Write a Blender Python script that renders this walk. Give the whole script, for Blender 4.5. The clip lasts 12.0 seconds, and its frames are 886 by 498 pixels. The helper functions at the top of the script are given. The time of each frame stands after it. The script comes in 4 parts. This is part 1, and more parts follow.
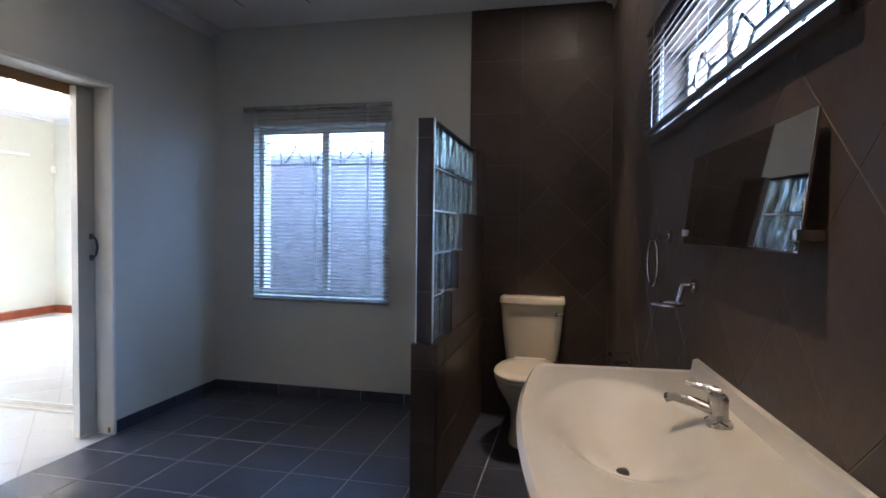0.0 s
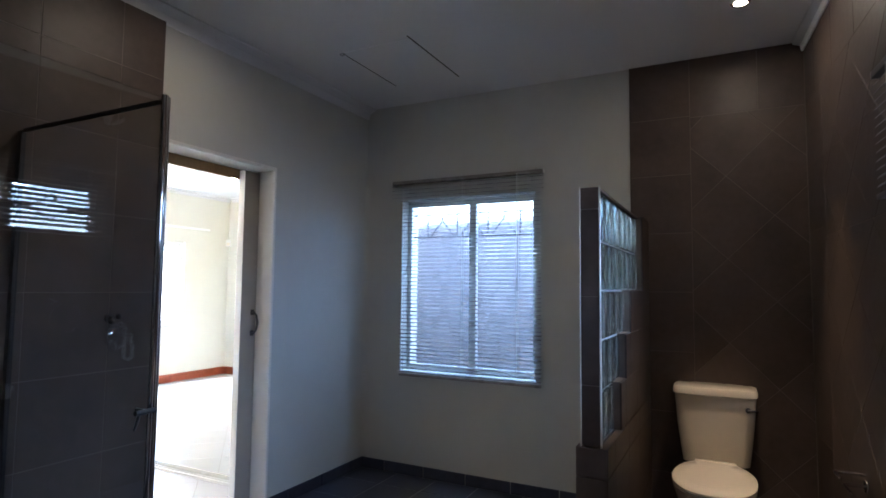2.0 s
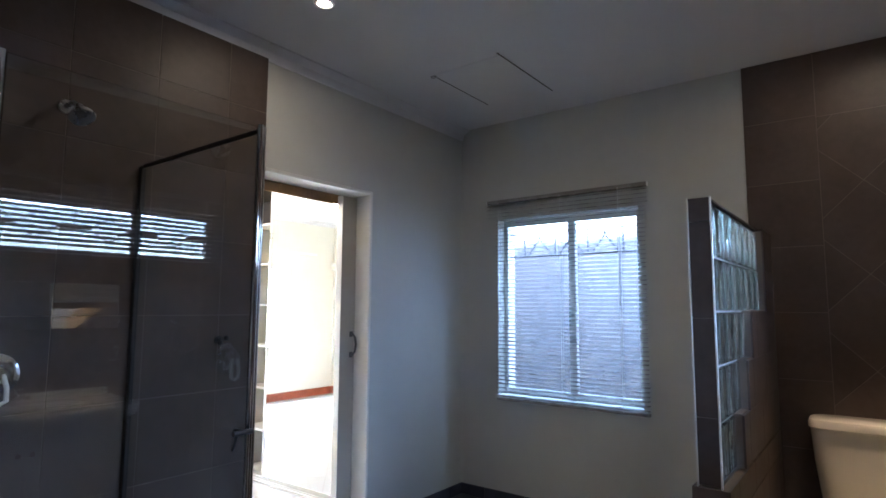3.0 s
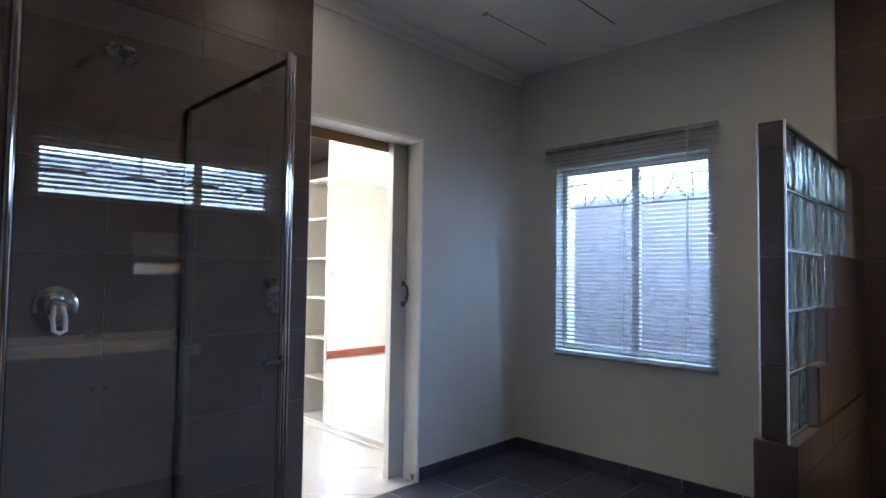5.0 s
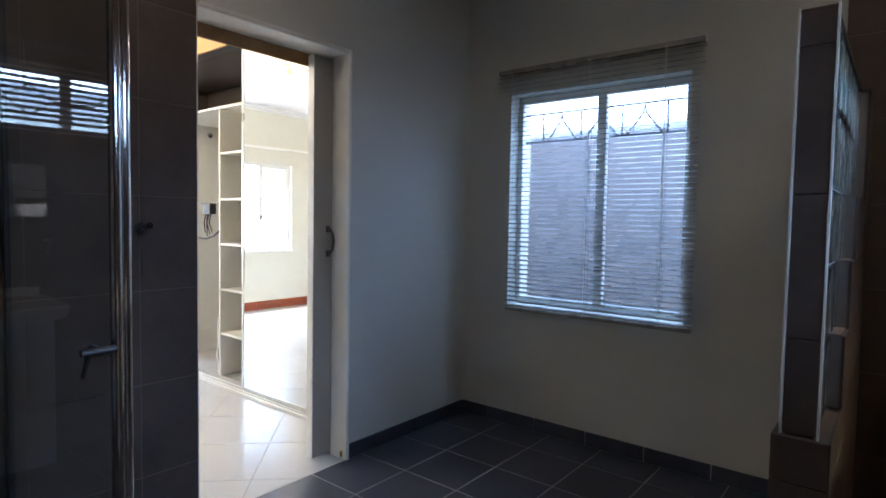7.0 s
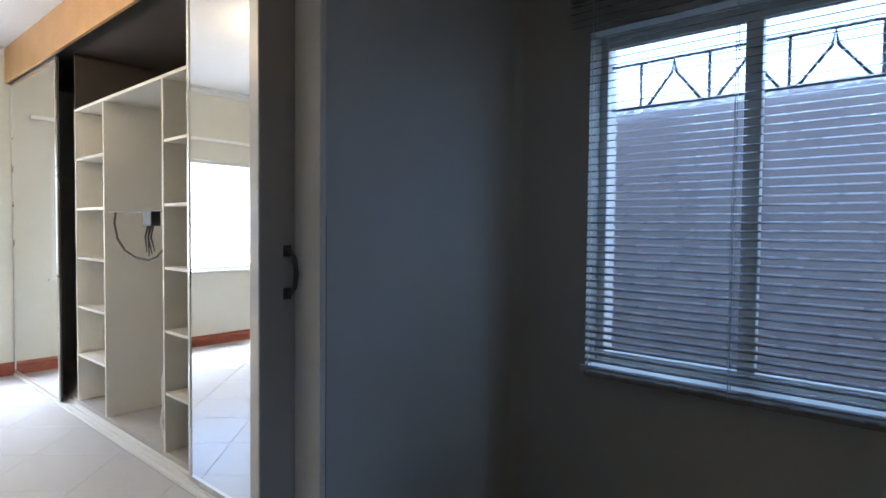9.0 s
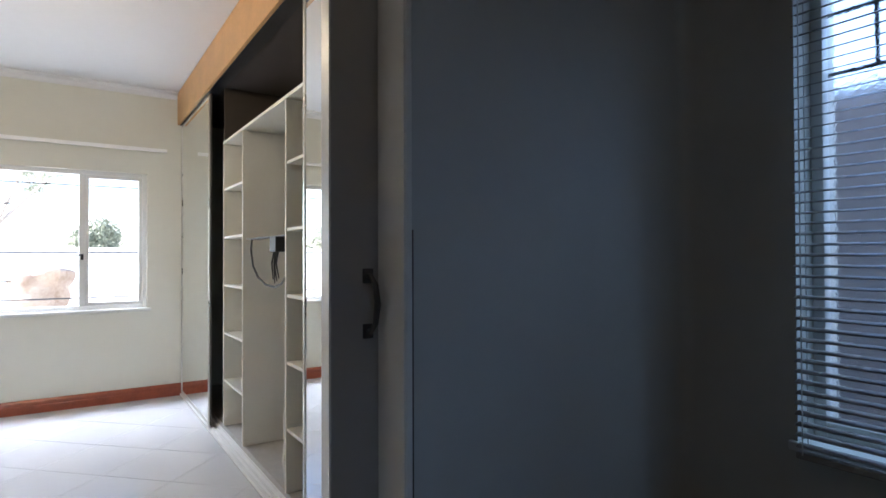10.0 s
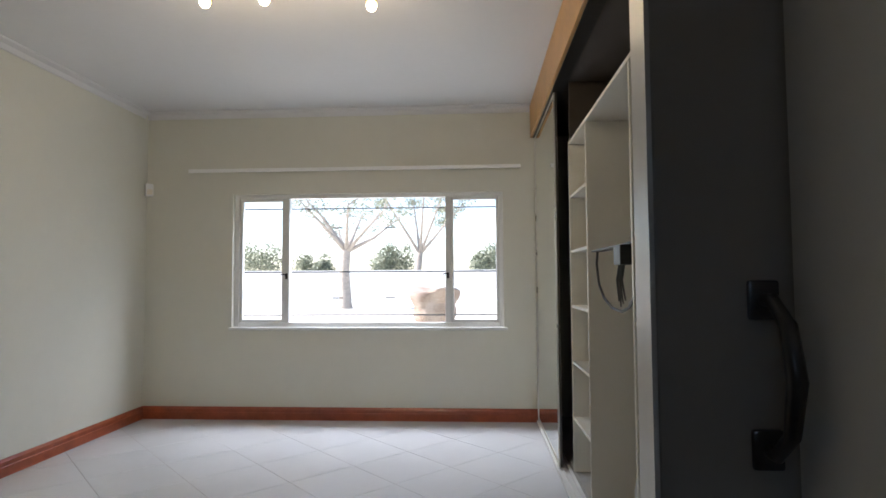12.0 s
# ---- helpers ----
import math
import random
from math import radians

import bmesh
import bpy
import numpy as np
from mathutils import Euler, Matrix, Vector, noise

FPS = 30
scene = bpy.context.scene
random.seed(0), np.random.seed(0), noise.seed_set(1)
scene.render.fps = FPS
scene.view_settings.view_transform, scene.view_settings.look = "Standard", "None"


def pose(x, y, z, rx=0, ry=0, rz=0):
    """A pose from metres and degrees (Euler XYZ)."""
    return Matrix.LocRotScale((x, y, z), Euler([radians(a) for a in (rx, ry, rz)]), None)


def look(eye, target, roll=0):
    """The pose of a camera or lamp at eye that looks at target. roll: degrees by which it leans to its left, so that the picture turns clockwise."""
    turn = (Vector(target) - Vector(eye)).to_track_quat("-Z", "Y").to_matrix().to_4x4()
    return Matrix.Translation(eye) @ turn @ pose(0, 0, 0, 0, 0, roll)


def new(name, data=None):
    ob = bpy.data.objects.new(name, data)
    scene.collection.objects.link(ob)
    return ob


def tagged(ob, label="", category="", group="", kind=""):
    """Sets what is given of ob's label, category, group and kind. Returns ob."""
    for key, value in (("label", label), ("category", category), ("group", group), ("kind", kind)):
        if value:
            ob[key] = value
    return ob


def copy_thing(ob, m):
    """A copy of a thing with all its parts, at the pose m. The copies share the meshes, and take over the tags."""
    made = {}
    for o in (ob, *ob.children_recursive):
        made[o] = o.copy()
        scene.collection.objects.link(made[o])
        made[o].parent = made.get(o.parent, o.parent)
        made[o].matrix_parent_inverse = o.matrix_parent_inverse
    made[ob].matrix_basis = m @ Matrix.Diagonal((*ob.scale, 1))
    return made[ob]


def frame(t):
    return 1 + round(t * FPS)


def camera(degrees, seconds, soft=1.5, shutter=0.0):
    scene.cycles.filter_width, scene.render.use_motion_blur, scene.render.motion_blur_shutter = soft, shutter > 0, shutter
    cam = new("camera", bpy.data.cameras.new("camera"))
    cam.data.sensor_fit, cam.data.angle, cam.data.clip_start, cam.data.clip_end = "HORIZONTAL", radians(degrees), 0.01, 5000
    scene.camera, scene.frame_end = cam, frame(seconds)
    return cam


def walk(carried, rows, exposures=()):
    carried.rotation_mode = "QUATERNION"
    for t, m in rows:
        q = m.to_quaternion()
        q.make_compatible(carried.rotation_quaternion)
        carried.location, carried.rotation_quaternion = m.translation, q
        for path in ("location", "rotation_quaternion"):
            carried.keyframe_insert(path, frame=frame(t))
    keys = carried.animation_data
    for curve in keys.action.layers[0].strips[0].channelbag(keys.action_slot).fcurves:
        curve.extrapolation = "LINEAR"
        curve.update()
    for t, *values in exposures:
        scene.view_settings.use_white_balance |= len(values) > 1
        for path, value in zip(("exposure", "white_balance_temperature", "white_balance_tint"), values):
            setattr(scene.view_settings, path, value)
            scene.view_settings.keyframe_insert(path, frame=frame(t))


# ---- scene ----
cam = camera(76.0, 12.0, soft=1.6)
PATH = [
    (0, (0.191, -0.214, 1.252), (-0.259, 1.734, 1.179), 0.7),
    (0.5, (0.157, -0.172, 1.279), (-0.362, 1.759, 1.293), 0.8),
    (1, (0.119, -0.12, 1.301), (-0.49, 1.784, 1.365), 0.8),
    (1.5, (0.071, -0.064, 1.323), (-0.668, 1.792, 1.42), 0.8),
    (2, (0.032, -0.006, 1.339), (-0.872, 1.773, 1.476), 0.6),
    (2.5, (0.039, 0.049, 1.349), (-1.045, 1.719, 1.537), 0.5),
    (3, (0.023, 0.078, 1.341), (-1.178, 1.663, 1.549), 0.3),
    (5, (0.048, 0.239, 1.237), (-1.35, 1.666, 1.328), 0.8),
    (5.5, (0.067, 0.279, 1.221), (-1.331, 1.71, 1.202), 0.7),
    (6, (0.043, 0.345, 1.193), (-1.337, 1.791, 1.112), 0.8),
    (6.5, (-0.101, 0.507, 1.182), (-1.427, 2.001, 1.082), 0.9),
    (7, (-0.303, 0.677, 1.234), (-1.553, 2.235, 1.133), 1.0),
    (7.5, (-0.525, 0.838, 1.339), (-1.716, 2.441, 1.237), 1.1),
    (9.5, (-1.288, 1.838, 1.224), (-2.738, 3.215, 1.204), -0.1),
    (10, (-1.405, 2.0, 1.222), (-3.075, 3.101, 1.249), -0.2),
    (10.5, (-1.607, 2.152, 1.228), (-3.436, 2.96, 1.277), -0.3),
    (11, (-1.765, 2.255, 1.239), (-3.7, 2.754, 1.319), -0.4),
    (11.5, (-1.909, 2.321, 1.214), (-3.901, 2.476, 1.316), -0.4),
    (12, (-2.077, 2.323, 1.198), (-4.071, 2.21, 1.304), -0.3),
]
SKY_STRENGTH = 0.15
SUN_EL, SUN_AZ = 42.0, 178.0          # degrees; the sun stands behind the house, to the south
EXPOSURES = [(0.0, 4.15, 5450, 18), (1.0, 3.9, 5500, 18), (3.0, 4.4, 5650, 17), (6.0, 4.15, 5780, 17), (7.5, 3.5, 5850, 17), (9.5, 2.6, 5800, 17), (10.5, 2.1, 5900, 17), (12.0, 1.52, 6120, 16)]
walk(cam, [(t, look(eye, target, roll)) for t, eye, target, roll in PATH], EXPOSURES)

# ---------- world, sun ----------
world = bpy.data.worlds.new("sky_world")
scene.world = world
world.use_nodes = True
wn = world.node_tree
sky = wn.nodes.new("ShaderNodeTexSky")
sky.sky_type = 'NISHITA'
sky.sun_disc = False
sky.sun_elevation = radians(SUN_EL)
sky.sun_rotation = radians(SUN_AZ)
wn.links.new(sky.outputs[0], wn.nodes["Background"].inputs[0])
wn.nodes["Background"].inputs[1].default_value = SKY_STRENGTH
sun_data = bpy.data.lights.new("sun", 'SUN')
sun_data.energy = 5.0
sun_data.angle = radians(0.5)
sun_data.color = (1.0, 0.95, 0.88)
sun = new("sun", sun_data)
se, sa = radians(SUN_EL), radians(SUN_AZ)
sun.matrix_world = look((0, 0, 30), (-10 * math.sin(sa) * math.cos(se), -10 * math.cos(sa) * math.cos(se), 30 - 10 * math.sin(se)))


def spot(name, place, target, watts, colour, cone, blend=0.6, radius=0.03):
    d = bpy.data.lights.new(name, 'SPOT')
    d.energy, d.color, d.spot_size, d.spot_blend, d.shadow_soft_size = watts, colour, radians(cone), blend, radius
    ob = new(name, d)
    ob.matrix_world = look(place, target)
    return ob


def point(name, place, watts, colour, radius=0.03):
    d = bpy.data.lights.new(name, 'POINT')
    d.energy, d.color, d.shadow_soft_size = watts, colour, radius
    ob = new(name, d)
    ob.location = place
    return ob


WARM = (1.0, 0.72, 0.42)
DOWNLIGHTS = [(0.10, 2.96, 6.5), (0.12, 0.95, 4.0), (-1.88, 1.69, 0.2)]
for dx, dy, watts in DOWNLIGHTS:
    spot("downlight_lamp", (dx, dy, 2.70), (dx, dy, 0), watts, WARM, 66 if dy < 2 else 46, 1.0, 0.025)


def skylight(name, place, target, width, height, watts, colour):
    """Stands in for the sky's light that comes in at a window."""
    d = bpy.data.lights.new(name, 'AREA')
    d.shape, d.size, d.size_y, d.energy, d.color = 'RECTANGLE', width, height, watts, colour
    ob = new(name, d)
    ob.matrix_world = look(place, target)
    return ob


skylight("skylight_north", (-1.61, 4.22, 2.50), (-1.61, 3.45, 1.1), 1.1, 0.5, 3.5, (0.48, 0.75, 1.0))
EAST_SKEW = Matrix.Translation((0.412, 3.585, 0)) @ Matrix.Rotation(radians(4.46), 4, 'Z') @ Matrix.Translation((-0.44, -3.585, 0))   # the east wall stands out of square
skylight("skylight_east", EAST_SKEW @ Vector((1.35, 1.57, 2.28)), EAST_SKEW @ Vector((0.0, 1.57, 1.42)), 1.38, 0.50, 6.5, (0.46, 0.71, 1.0))
skylight("skylight_west", (-7.48, 1.38, 2.50), (-5.93, 1.38, 0.6), 2.3, 0.6, 41.0, (0.88, 0.94, 1.0))
BED_LAMPS = [(-4.67, 1.02), (-4.665, 1.315), (-4.55, 1.56), (-4.74, 1.83)]
for bx, by in BED_LAMPS:
    point("bedroom_lamp", (bx + 0.02, by, 2.44), 1.1, (1.0, 0.78, 0.48), 0.03)

# ---------- materials ----------
def material(name, colour, rough=0.5, metal=0.0, vary=0.0, vary_scale=6.0, fine=60.0, bump=0.0, bump_scale=80.0,
             random_tone=0.0, spec=0.5, rough_vary=0.0, second=None, coat=0.0):
    """Noise at two scales round a base colour, with fine relief and an uneven gloss."""
    m = bpy.data.materials.new(name)
    m.use_nodes = True
    nt = m.node_tree
    b = nt.nodes["Principled BSDF"]
    b.inputs["Roughness"].default_value = rough
    b.inputs["Metallic"].default_value = metal
    b.inputs["Specular IOR Level"].default_value = spec
    b.inputs["Coat Weight"].default_value = coat
    b.inputs["Base Color"].default_value = (*colour, 1)
    if not (vary or bump or random_tone or rough_vary):
        return m
    geo = nt.nodes.new("ShaderNodeNewGeometry")
    pos = geo.outputs["Position"]
    n1 = nt.nodes.new("ShaderNodeTexNoise")
    n1.inputs["Scale"].default_value = vary_scale
    n1.inputs["Detail"].default_value = 5
    n2 = nt.nodes.new("ShaderNodeTexNoise")
    n2.inputs["Scale"].default_value = fine
    n2.inputs["Detail"].default_value = 4
    nt.links.new(pos, n1.inputs["Vector"])
    nt.links.new(pos, n2.inputs["Vector"])
    add = nt.nodes.new("ShaderNodeMath")
    add.operation = 'MULTIPLY_ADD'
    nt.links.new(n2.outputs[0], add.inputs[0])
    add.inputs[1].default_value = 0.45
    nt.links.new(n1.outputs[0], add.inputs[2])
    value = add.outputs[0]                       # about 0.72 on average
    if random_tone:
        info = nt.nodes.new("ShaderNodeObjectInfo")
        rt = nt.nodes.new("ShaderNodeMath")
        rt.operation = 'MULTIPLY_ADD'
        nt.links.new(info.outputs["Random"], rt.inputs[0])
        rt.inputs[1].default_value = random_tone
        nt.links.new(value, rt.inputs[2])
        value = rt.outputs[0]
    ramp = nt.nodes.new("ShaderNodeMapRange")
    mid = 0.72 + random_tone / 2
    ramp.inputs["From Min"].default_value = mid - 0.4
    ramp.inputs["From Max"].default_value = mid + 0.4
    nt.links.new(value, ramp.inputs["Value"])
    mix = nt.nodes.new("ShaderNodeMix")
    mix.data_type = 'RGBA'
    other = second or tuple(min(1, c * (1 + vary)) for c in colour)
    base = tuple(c * (1 - vary) for c in colour)
    mix.inputs[6].default_value = (*base, 1)
    mix.inputs[7].default_value = (*other, 1)
    nt.links.new(ramp.outputs[0], mix.inputs[0])
    nt.links.new(mix.outputs[2], b.inputs["Base Color"])
    if rough_vary:
        rr = nt.nodes.new("ShaderNodeMapRange")
        rr.inputs["From Min"].default_value, rr.inputs["From Max"].default_value = 0.2, 0.8
        rr.inputs["To Min"].default_value, rr.inputs["To Max"].default_value = rough - rough_vary, rough + rough_vary
        nt.links.new(n1.outputs[0], rr.inputs["Value"])
        nt.links.new(rr.outputs[0], b.inputs["Roughness"])
    if bump:
        n3 = nt.nodes.new("ShaderNodeTexNoise")
        n3.inputs["Scale"].default_value = bump_scale
        n3.inputs["Detail"].default_value = 6
        nt.links.new(pos, n3.inputs["Vector"])
        bp = nt.nodes.new("ShaderNodeBump")
        bp.inputs["Strength"].default_value = bump
        bp.inputs["Distance"].default_value = 0.004
        nt.links.new(n3.outputs[0], bp.inputs["Height"])
        nt.links.new(bp.outputs[0], b.inputs["Normal"])
    return m


def glass(name, rough=0.0, tint=(1, 1, 1), bump=0.0, bump_scale=40.0, ior=1.45, distance=0.004, stretch=None):
    m = bpy.data.materials.new(name)
    m.use_nodes = True
    nt = m.node_tree
    b = nt.nodes["Principled BSDF"]
    b.inputs["Base Color"].default_value = (*tint, 1)
    b.inputs["Roughness"].default_value = rough
    b.inputs["Transmission Weight"].default_value = 1.0
    b.inputs["IOR"].default_value = ior
    if bump:
        geo = nt.nodes.new("ShaderNodeNewGeometry")
        v = nt.nodes.new("ShaderNodeTexNoise")
        v.inputs["Scale"].default_value = bump_scale
        v.inputs["Detail"].default_value = 2
        source = geo.outputs["Position"]
        if stretch:
            mp = nt.nodes.new("ShaderNodeMapping")
            mp.inputs["Scale"].default_value = stretch
            nt.links.new(source, mp.inputs["Vector"])
            source = mp.outputs[0]
        nt.links.new(source, v.inputs["Vector"])
        bp = nt.nodes.new("ShaderNodeBump")
        bp.inputs["Strength"].default_value = bump
        bp.inputs["Distance"].default_value = distance
        nt.links.new(v.outputs[0], bp.inputs["Height"])
        nt.links.new(bp.outputs[0], b.inputs["Normal"])
    return m


def glowing(name, colour, strength):
    m = bpy.data.materials.new(name)
    m.use_nodes = True
    b = m.node_tree.nodes["Principled BSDF"]
    b.inputs["Base Color"].default_value = (*colour, 1)
    b.inputs["Emission Color"].default_value = (*colour, 1)
    b.inputs["Emission Strength"].default_value = strength
    return m


M_PAINT = material("warm_grey_wall_paint", (0.60, 0.60, 0.56), 0.55, vary=0.05, vary_scale=1.6, fine=14, bump=0.12, bump_scale=120, rough_vary=0.05)
M_BEDPAINT = material("cream_bedroom_paint", (0.70, 0.69, 0.60), 0.6, vary=0.04, vary_scale=1.3, fine=12, bump=0.10, bump_scale=120)
M_CEIL = material("white_ceiling_board", (0.74, 0.74, 0.74), 0.7, vary=0.03, vary_scale=1.2, fine=20, bump=0.06)
M_SLATE = material("charcoal_slate_floor_tile", (0.056, 0.063, 0.094), 0.38, vary=0.45, vary_scale=5, fine=38, bump=0.25, bump_scale=26, random_tone=0.22, rough_vary=0.05)
M_GROUT = material("pale_grey_grout", (0.44, 0.44, 0.43), 0.85, vary=0.25, vary_scale=9, fine=90)
M_BROWN = material("brown_slate_wall_tile", (0.092, 0.068, 0.058), 0.48, spec=0.4, vary=0.36, vary_scale=4, fine=30, bump=0.30, bump_scale=22, random_tone=0.22, rough_vary=0.09)
M_BGROUT = material("brown_tile_grout", (0.19, 0.155, 0.13), 0.85, vary=0.2, vary_scale=8, fine=70)
M_CERAMIC = material("cream_glazed_ceramic", (0.80, 0.74, 0.62), 0.12, vary=0.02, vary_scale=3, fine=20, coat=0.3)
M_BASIN = material("ivory_basin_marble", (0.82, 0.79, 0.72), 0.16, vary=0.02, vary_scale=3, fine=25, coat=0.3)
M_CHROME = material("polished_chrome", (0.75, 0.75, 0.77), 0.10, metal=1.0, rough_vary=0.04, vary=0.02)
M_DULLCHROME = material("worn_brushed_chrome", (0.50, 0.50, 0.50), 0.28, metal=1.0, rough_vary=0.08, vary=0.05, vary_scale=30)
M_BLACKMETAL = material("blackened_iron", (0.045, 0.045, 0.048), 0.38, metal=0.7, vary=0.2, vary_scale=40)
M_MIRROR = material("silvered_mirror", (0.86, 0.88, 0.87), 0.015, metal=1.0)
M_DARKMIRROR = material("aged_mirror", (0.80, 0.80, 0.80), 0.02, metal=1.0)
M_GLASS = glass("clear_shower_glass", 0.0, (0.94, 0.97, 0.96), ior=1.52)
M_PANE = glass("clear_window_glass", 0.0, (0.98, 0.99, 0.99), ior=1.3)
M_FROST = glass("pebbled_privacy_glass", 0.16, (0.94, 0.97, 1.0), bump=0.28, bump_scale=70, distance=0.004)
M_HAZE = glass("lightly_obscured_glass", 0.04, (0.96, 0.98, 1.0), ior=1.3)
M_BLOCK = glass("wavy_glass_block", 0.06, (0.66, 0.77, 0.76), bump=0.9, bump_scale=22, distance=0.012, stretch=(1, 1.6, 0.35))
M_WHITEMETAL = material("white_enamelled_steel", (0.74, 0.74, 0.71), 0.35, vary=0.05, vary_scale=9, fine=50, bump=0.05)
M_DOORPAINT = material("off_white_gloss_door_paint", (0.80, 0.79, 0.75), 0.35, vary=0.05, vary_scale=4, fine=30, bump=0.06)
M_LEAF = material("grey_painted_door_leaf", (0.43, 0.40, 0.36), 0.40, vary=0.06, vary_scale=3, fine=30, bump=0.08)
M_SLAT = material("pewter_aluminium_slat", (0.28, 0.265, 0.25), 0.28, metal=0.0, vary=0.04, vary_scale=12, rough_vary=0.06)
M_SMOKE = material("smoked_chrome", (0.12, 0.12, 0.125), 0.28, metal=0.9, vary=0.15, vary_scale=40)
M_RAIL = material("bright_white_enamel", (0.90, 0.90, 0.88), 0.35, vary=0.03, vary_scale=12)
M_DARKSLAT = material("gunmetal_aluminium_slat", (0.13, 0.13, 0.135), 0.38, vary=0.06, vary_scale=12, rough_vary=0.06)
M_PLASTIC = material("white_plastic", (0.75, 0.75, 0.73), 0.4, vary=0.03, vary_scale=20)
M_DARKPLASTIC = material("black_plastic", (0.02, 0.02, 0.02), 0.45, vary=0.15, vary_scale=30)
M_REDWOOD = material("varnished_red_mahogany", (0.33, 0.075, 0.028), 0.28, vary=0.35, vary_scale=10, fine=45, bump=0.08, coat=0.2)
M_PELMET = material("golden_beech_veneer", (0.56, 0.32, 0.12), 0.42, vary=0.16, vary_scale=5, fine=40, bump=0.05)
M_BROWNWOOD = material("stained_brown_timber", (0.30, 0.16, 0.06), 0.4, vary=0.3, vary_scale=8, fine=50, bump=0.08)
M_MELAMINE = material("cream_melamine_board", (0.76, 0.74, 0.66), 0.42, vary=0.03, vary_scale=4, fine=40)
# brown lining tone, darkened by the recess's shade; also used for dark gaps
M_DARKVOID = material("umber_lining_and_gap_shade", (0.075, 0.062, 0.052), 0.6, vary=0.15, vary_scale=4, fine=30)
M_BEDTILE = material("pale_grey_porcelain_tile", (0.63, 0.64, 0.65), 0.22, vary=0.035, vary_scale=3, fine=20, random_tone=0.10, rough_vary=0.03)
M_BEDGROUT = material("grey_floor_grout", (0.40, 0.39, 0.37), 0.85, vary=0.15)
M_ALU = material("anodised_aluminium", (0.72, 0.71, 0.66), 0.30, metal=0.9, rough_vary=0.06, vary=0.03)
M_BRASS = material("polished_brass", (0.78, 0.56, 0.20), 0.18, metal=1.0, rough_vary=0.05, vary=0.05)
M_BULB = glowing("warm_lit_bulb", (1.0, 0.80, 0.45), 14.0)
M_DOWNGLOW = glowing("lit_halogen_lens", (1.0, 0.80, 0.52), 20.0)
M_CONCRETE = material("weathered_concrete", (0.42, 0.41, 0.38), 0.85, vary=0.15, vary_scale=2, fine=25, bump=0.2)
M_SAND = material("dry_bleached_lawn", (0.66, 0.62, 0.52), 0.9, vary=0.2, vary_scale=1.2, fine=12, bump=0.4)
M_WHITEWASH = material("whitewashed_garden_wall", (0.80, 0.79, 0.76), 0.8, vary=0.05, vary_scale=1.5, fine=10, bump=0.2)
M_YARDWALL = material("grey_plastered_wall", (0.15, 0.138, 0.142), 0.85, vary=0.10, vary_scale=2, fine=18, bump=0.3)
M_BARK = material("grey_brown_bark", (0.32, 0.28, 0.24), 0.9, vary=0.35, vary_scale=6, fine=40, bump=0.6)
M_LEAVES = material("dusty_green_foliage", (0.22, 0.24, 0.17), 0.7, vary=0.4, vary_scale=3, fine=14)
M_STUMP = material("split_tan_timber", (0.26, 0.13, 0.06), 0.8, vary=0.5, vary_scale=4.5, fine=30, bump=0.6, second=(0.42, 0.36, 0.30))

# ---------- mesh helpers ----------
def link_mesh(name, bm, mat, smooth=False):
    me = bpy.data.meshes.new(name)
    bmesh.ops.recalc_face_normals(bm, faces=bm.faces)
    bm.to_mesh(me)
    bm.free()
    me.materials.append(mat)
    if smooth:
        me.polygons.foreach_set("use_smooth", [True] * len(me.polygons))
        me.set_sharp_from_angle(angle=radians(38))
    return new(name, me)


def under(ob, parent):
    ob.parent = parent
    if parent.parent is None:
        ob.matrix_parent_inverse = parent.matrix_basis.inverted()
    return ob


def part(name, bm, mat, parent, label="", smooth=False):
    ob = under(link_mesh(name, bm, mat, smooth), parent)
    return tagged(ob, label) if label else ob


def thing(name, place, label, category, group=""):
    e = new(name)
    e.empty_display_size = 0.1
    e.matrix_basis = Matrix.Translation(place)
    return tagged(e, label, category, group)


def single(name, bm, mat, label, category, group="", smooth=False):
    return tagged(link_mesh(name, bm, mat, smooth), label, category, group)


def structure(name, bm, mat, label, smooth=False):
    return tagged(link_mesh(name, bm, mat, smooth), label, "", "", "structure")


def box(bm, x0, x1, y0, y1, z0, z1, bevel=0.0, m=None):
    """Adds a box, with rounded edges where bevel is given."""
    t = bmesh.new()
    bmesh.ops.create_cube(t, size=1, matrix=Matrix.LocRotScale(((x0 + x1) / 2, (y0 + y1) / 2, (z0 + z1) / 2), None, (abs(x1 - x0), abs(y1 - y0), abs(z1 - z0))))
    if bevel:
        bmesh.ops.bevel(t, geom=t.edges[:], offset=bevel, segments=2, affect='EDGES', profile=0.5)
    if m is not None:
        bmesh.ops.transform(t, matrix=m, verts=t.verts[:])
    me = bpy.data.meshes.new("tmp")
    t.to_mesh(me)
    t.free()
    bm.from_mesh(me)
    bpy.data.meshes.remove(me)
    return bm


def boxes(*rows, bevel=0.0):
    bm = bmesh.new()
    for r in rows:
        box(bm, *r, bevel=bevel)
    return bm


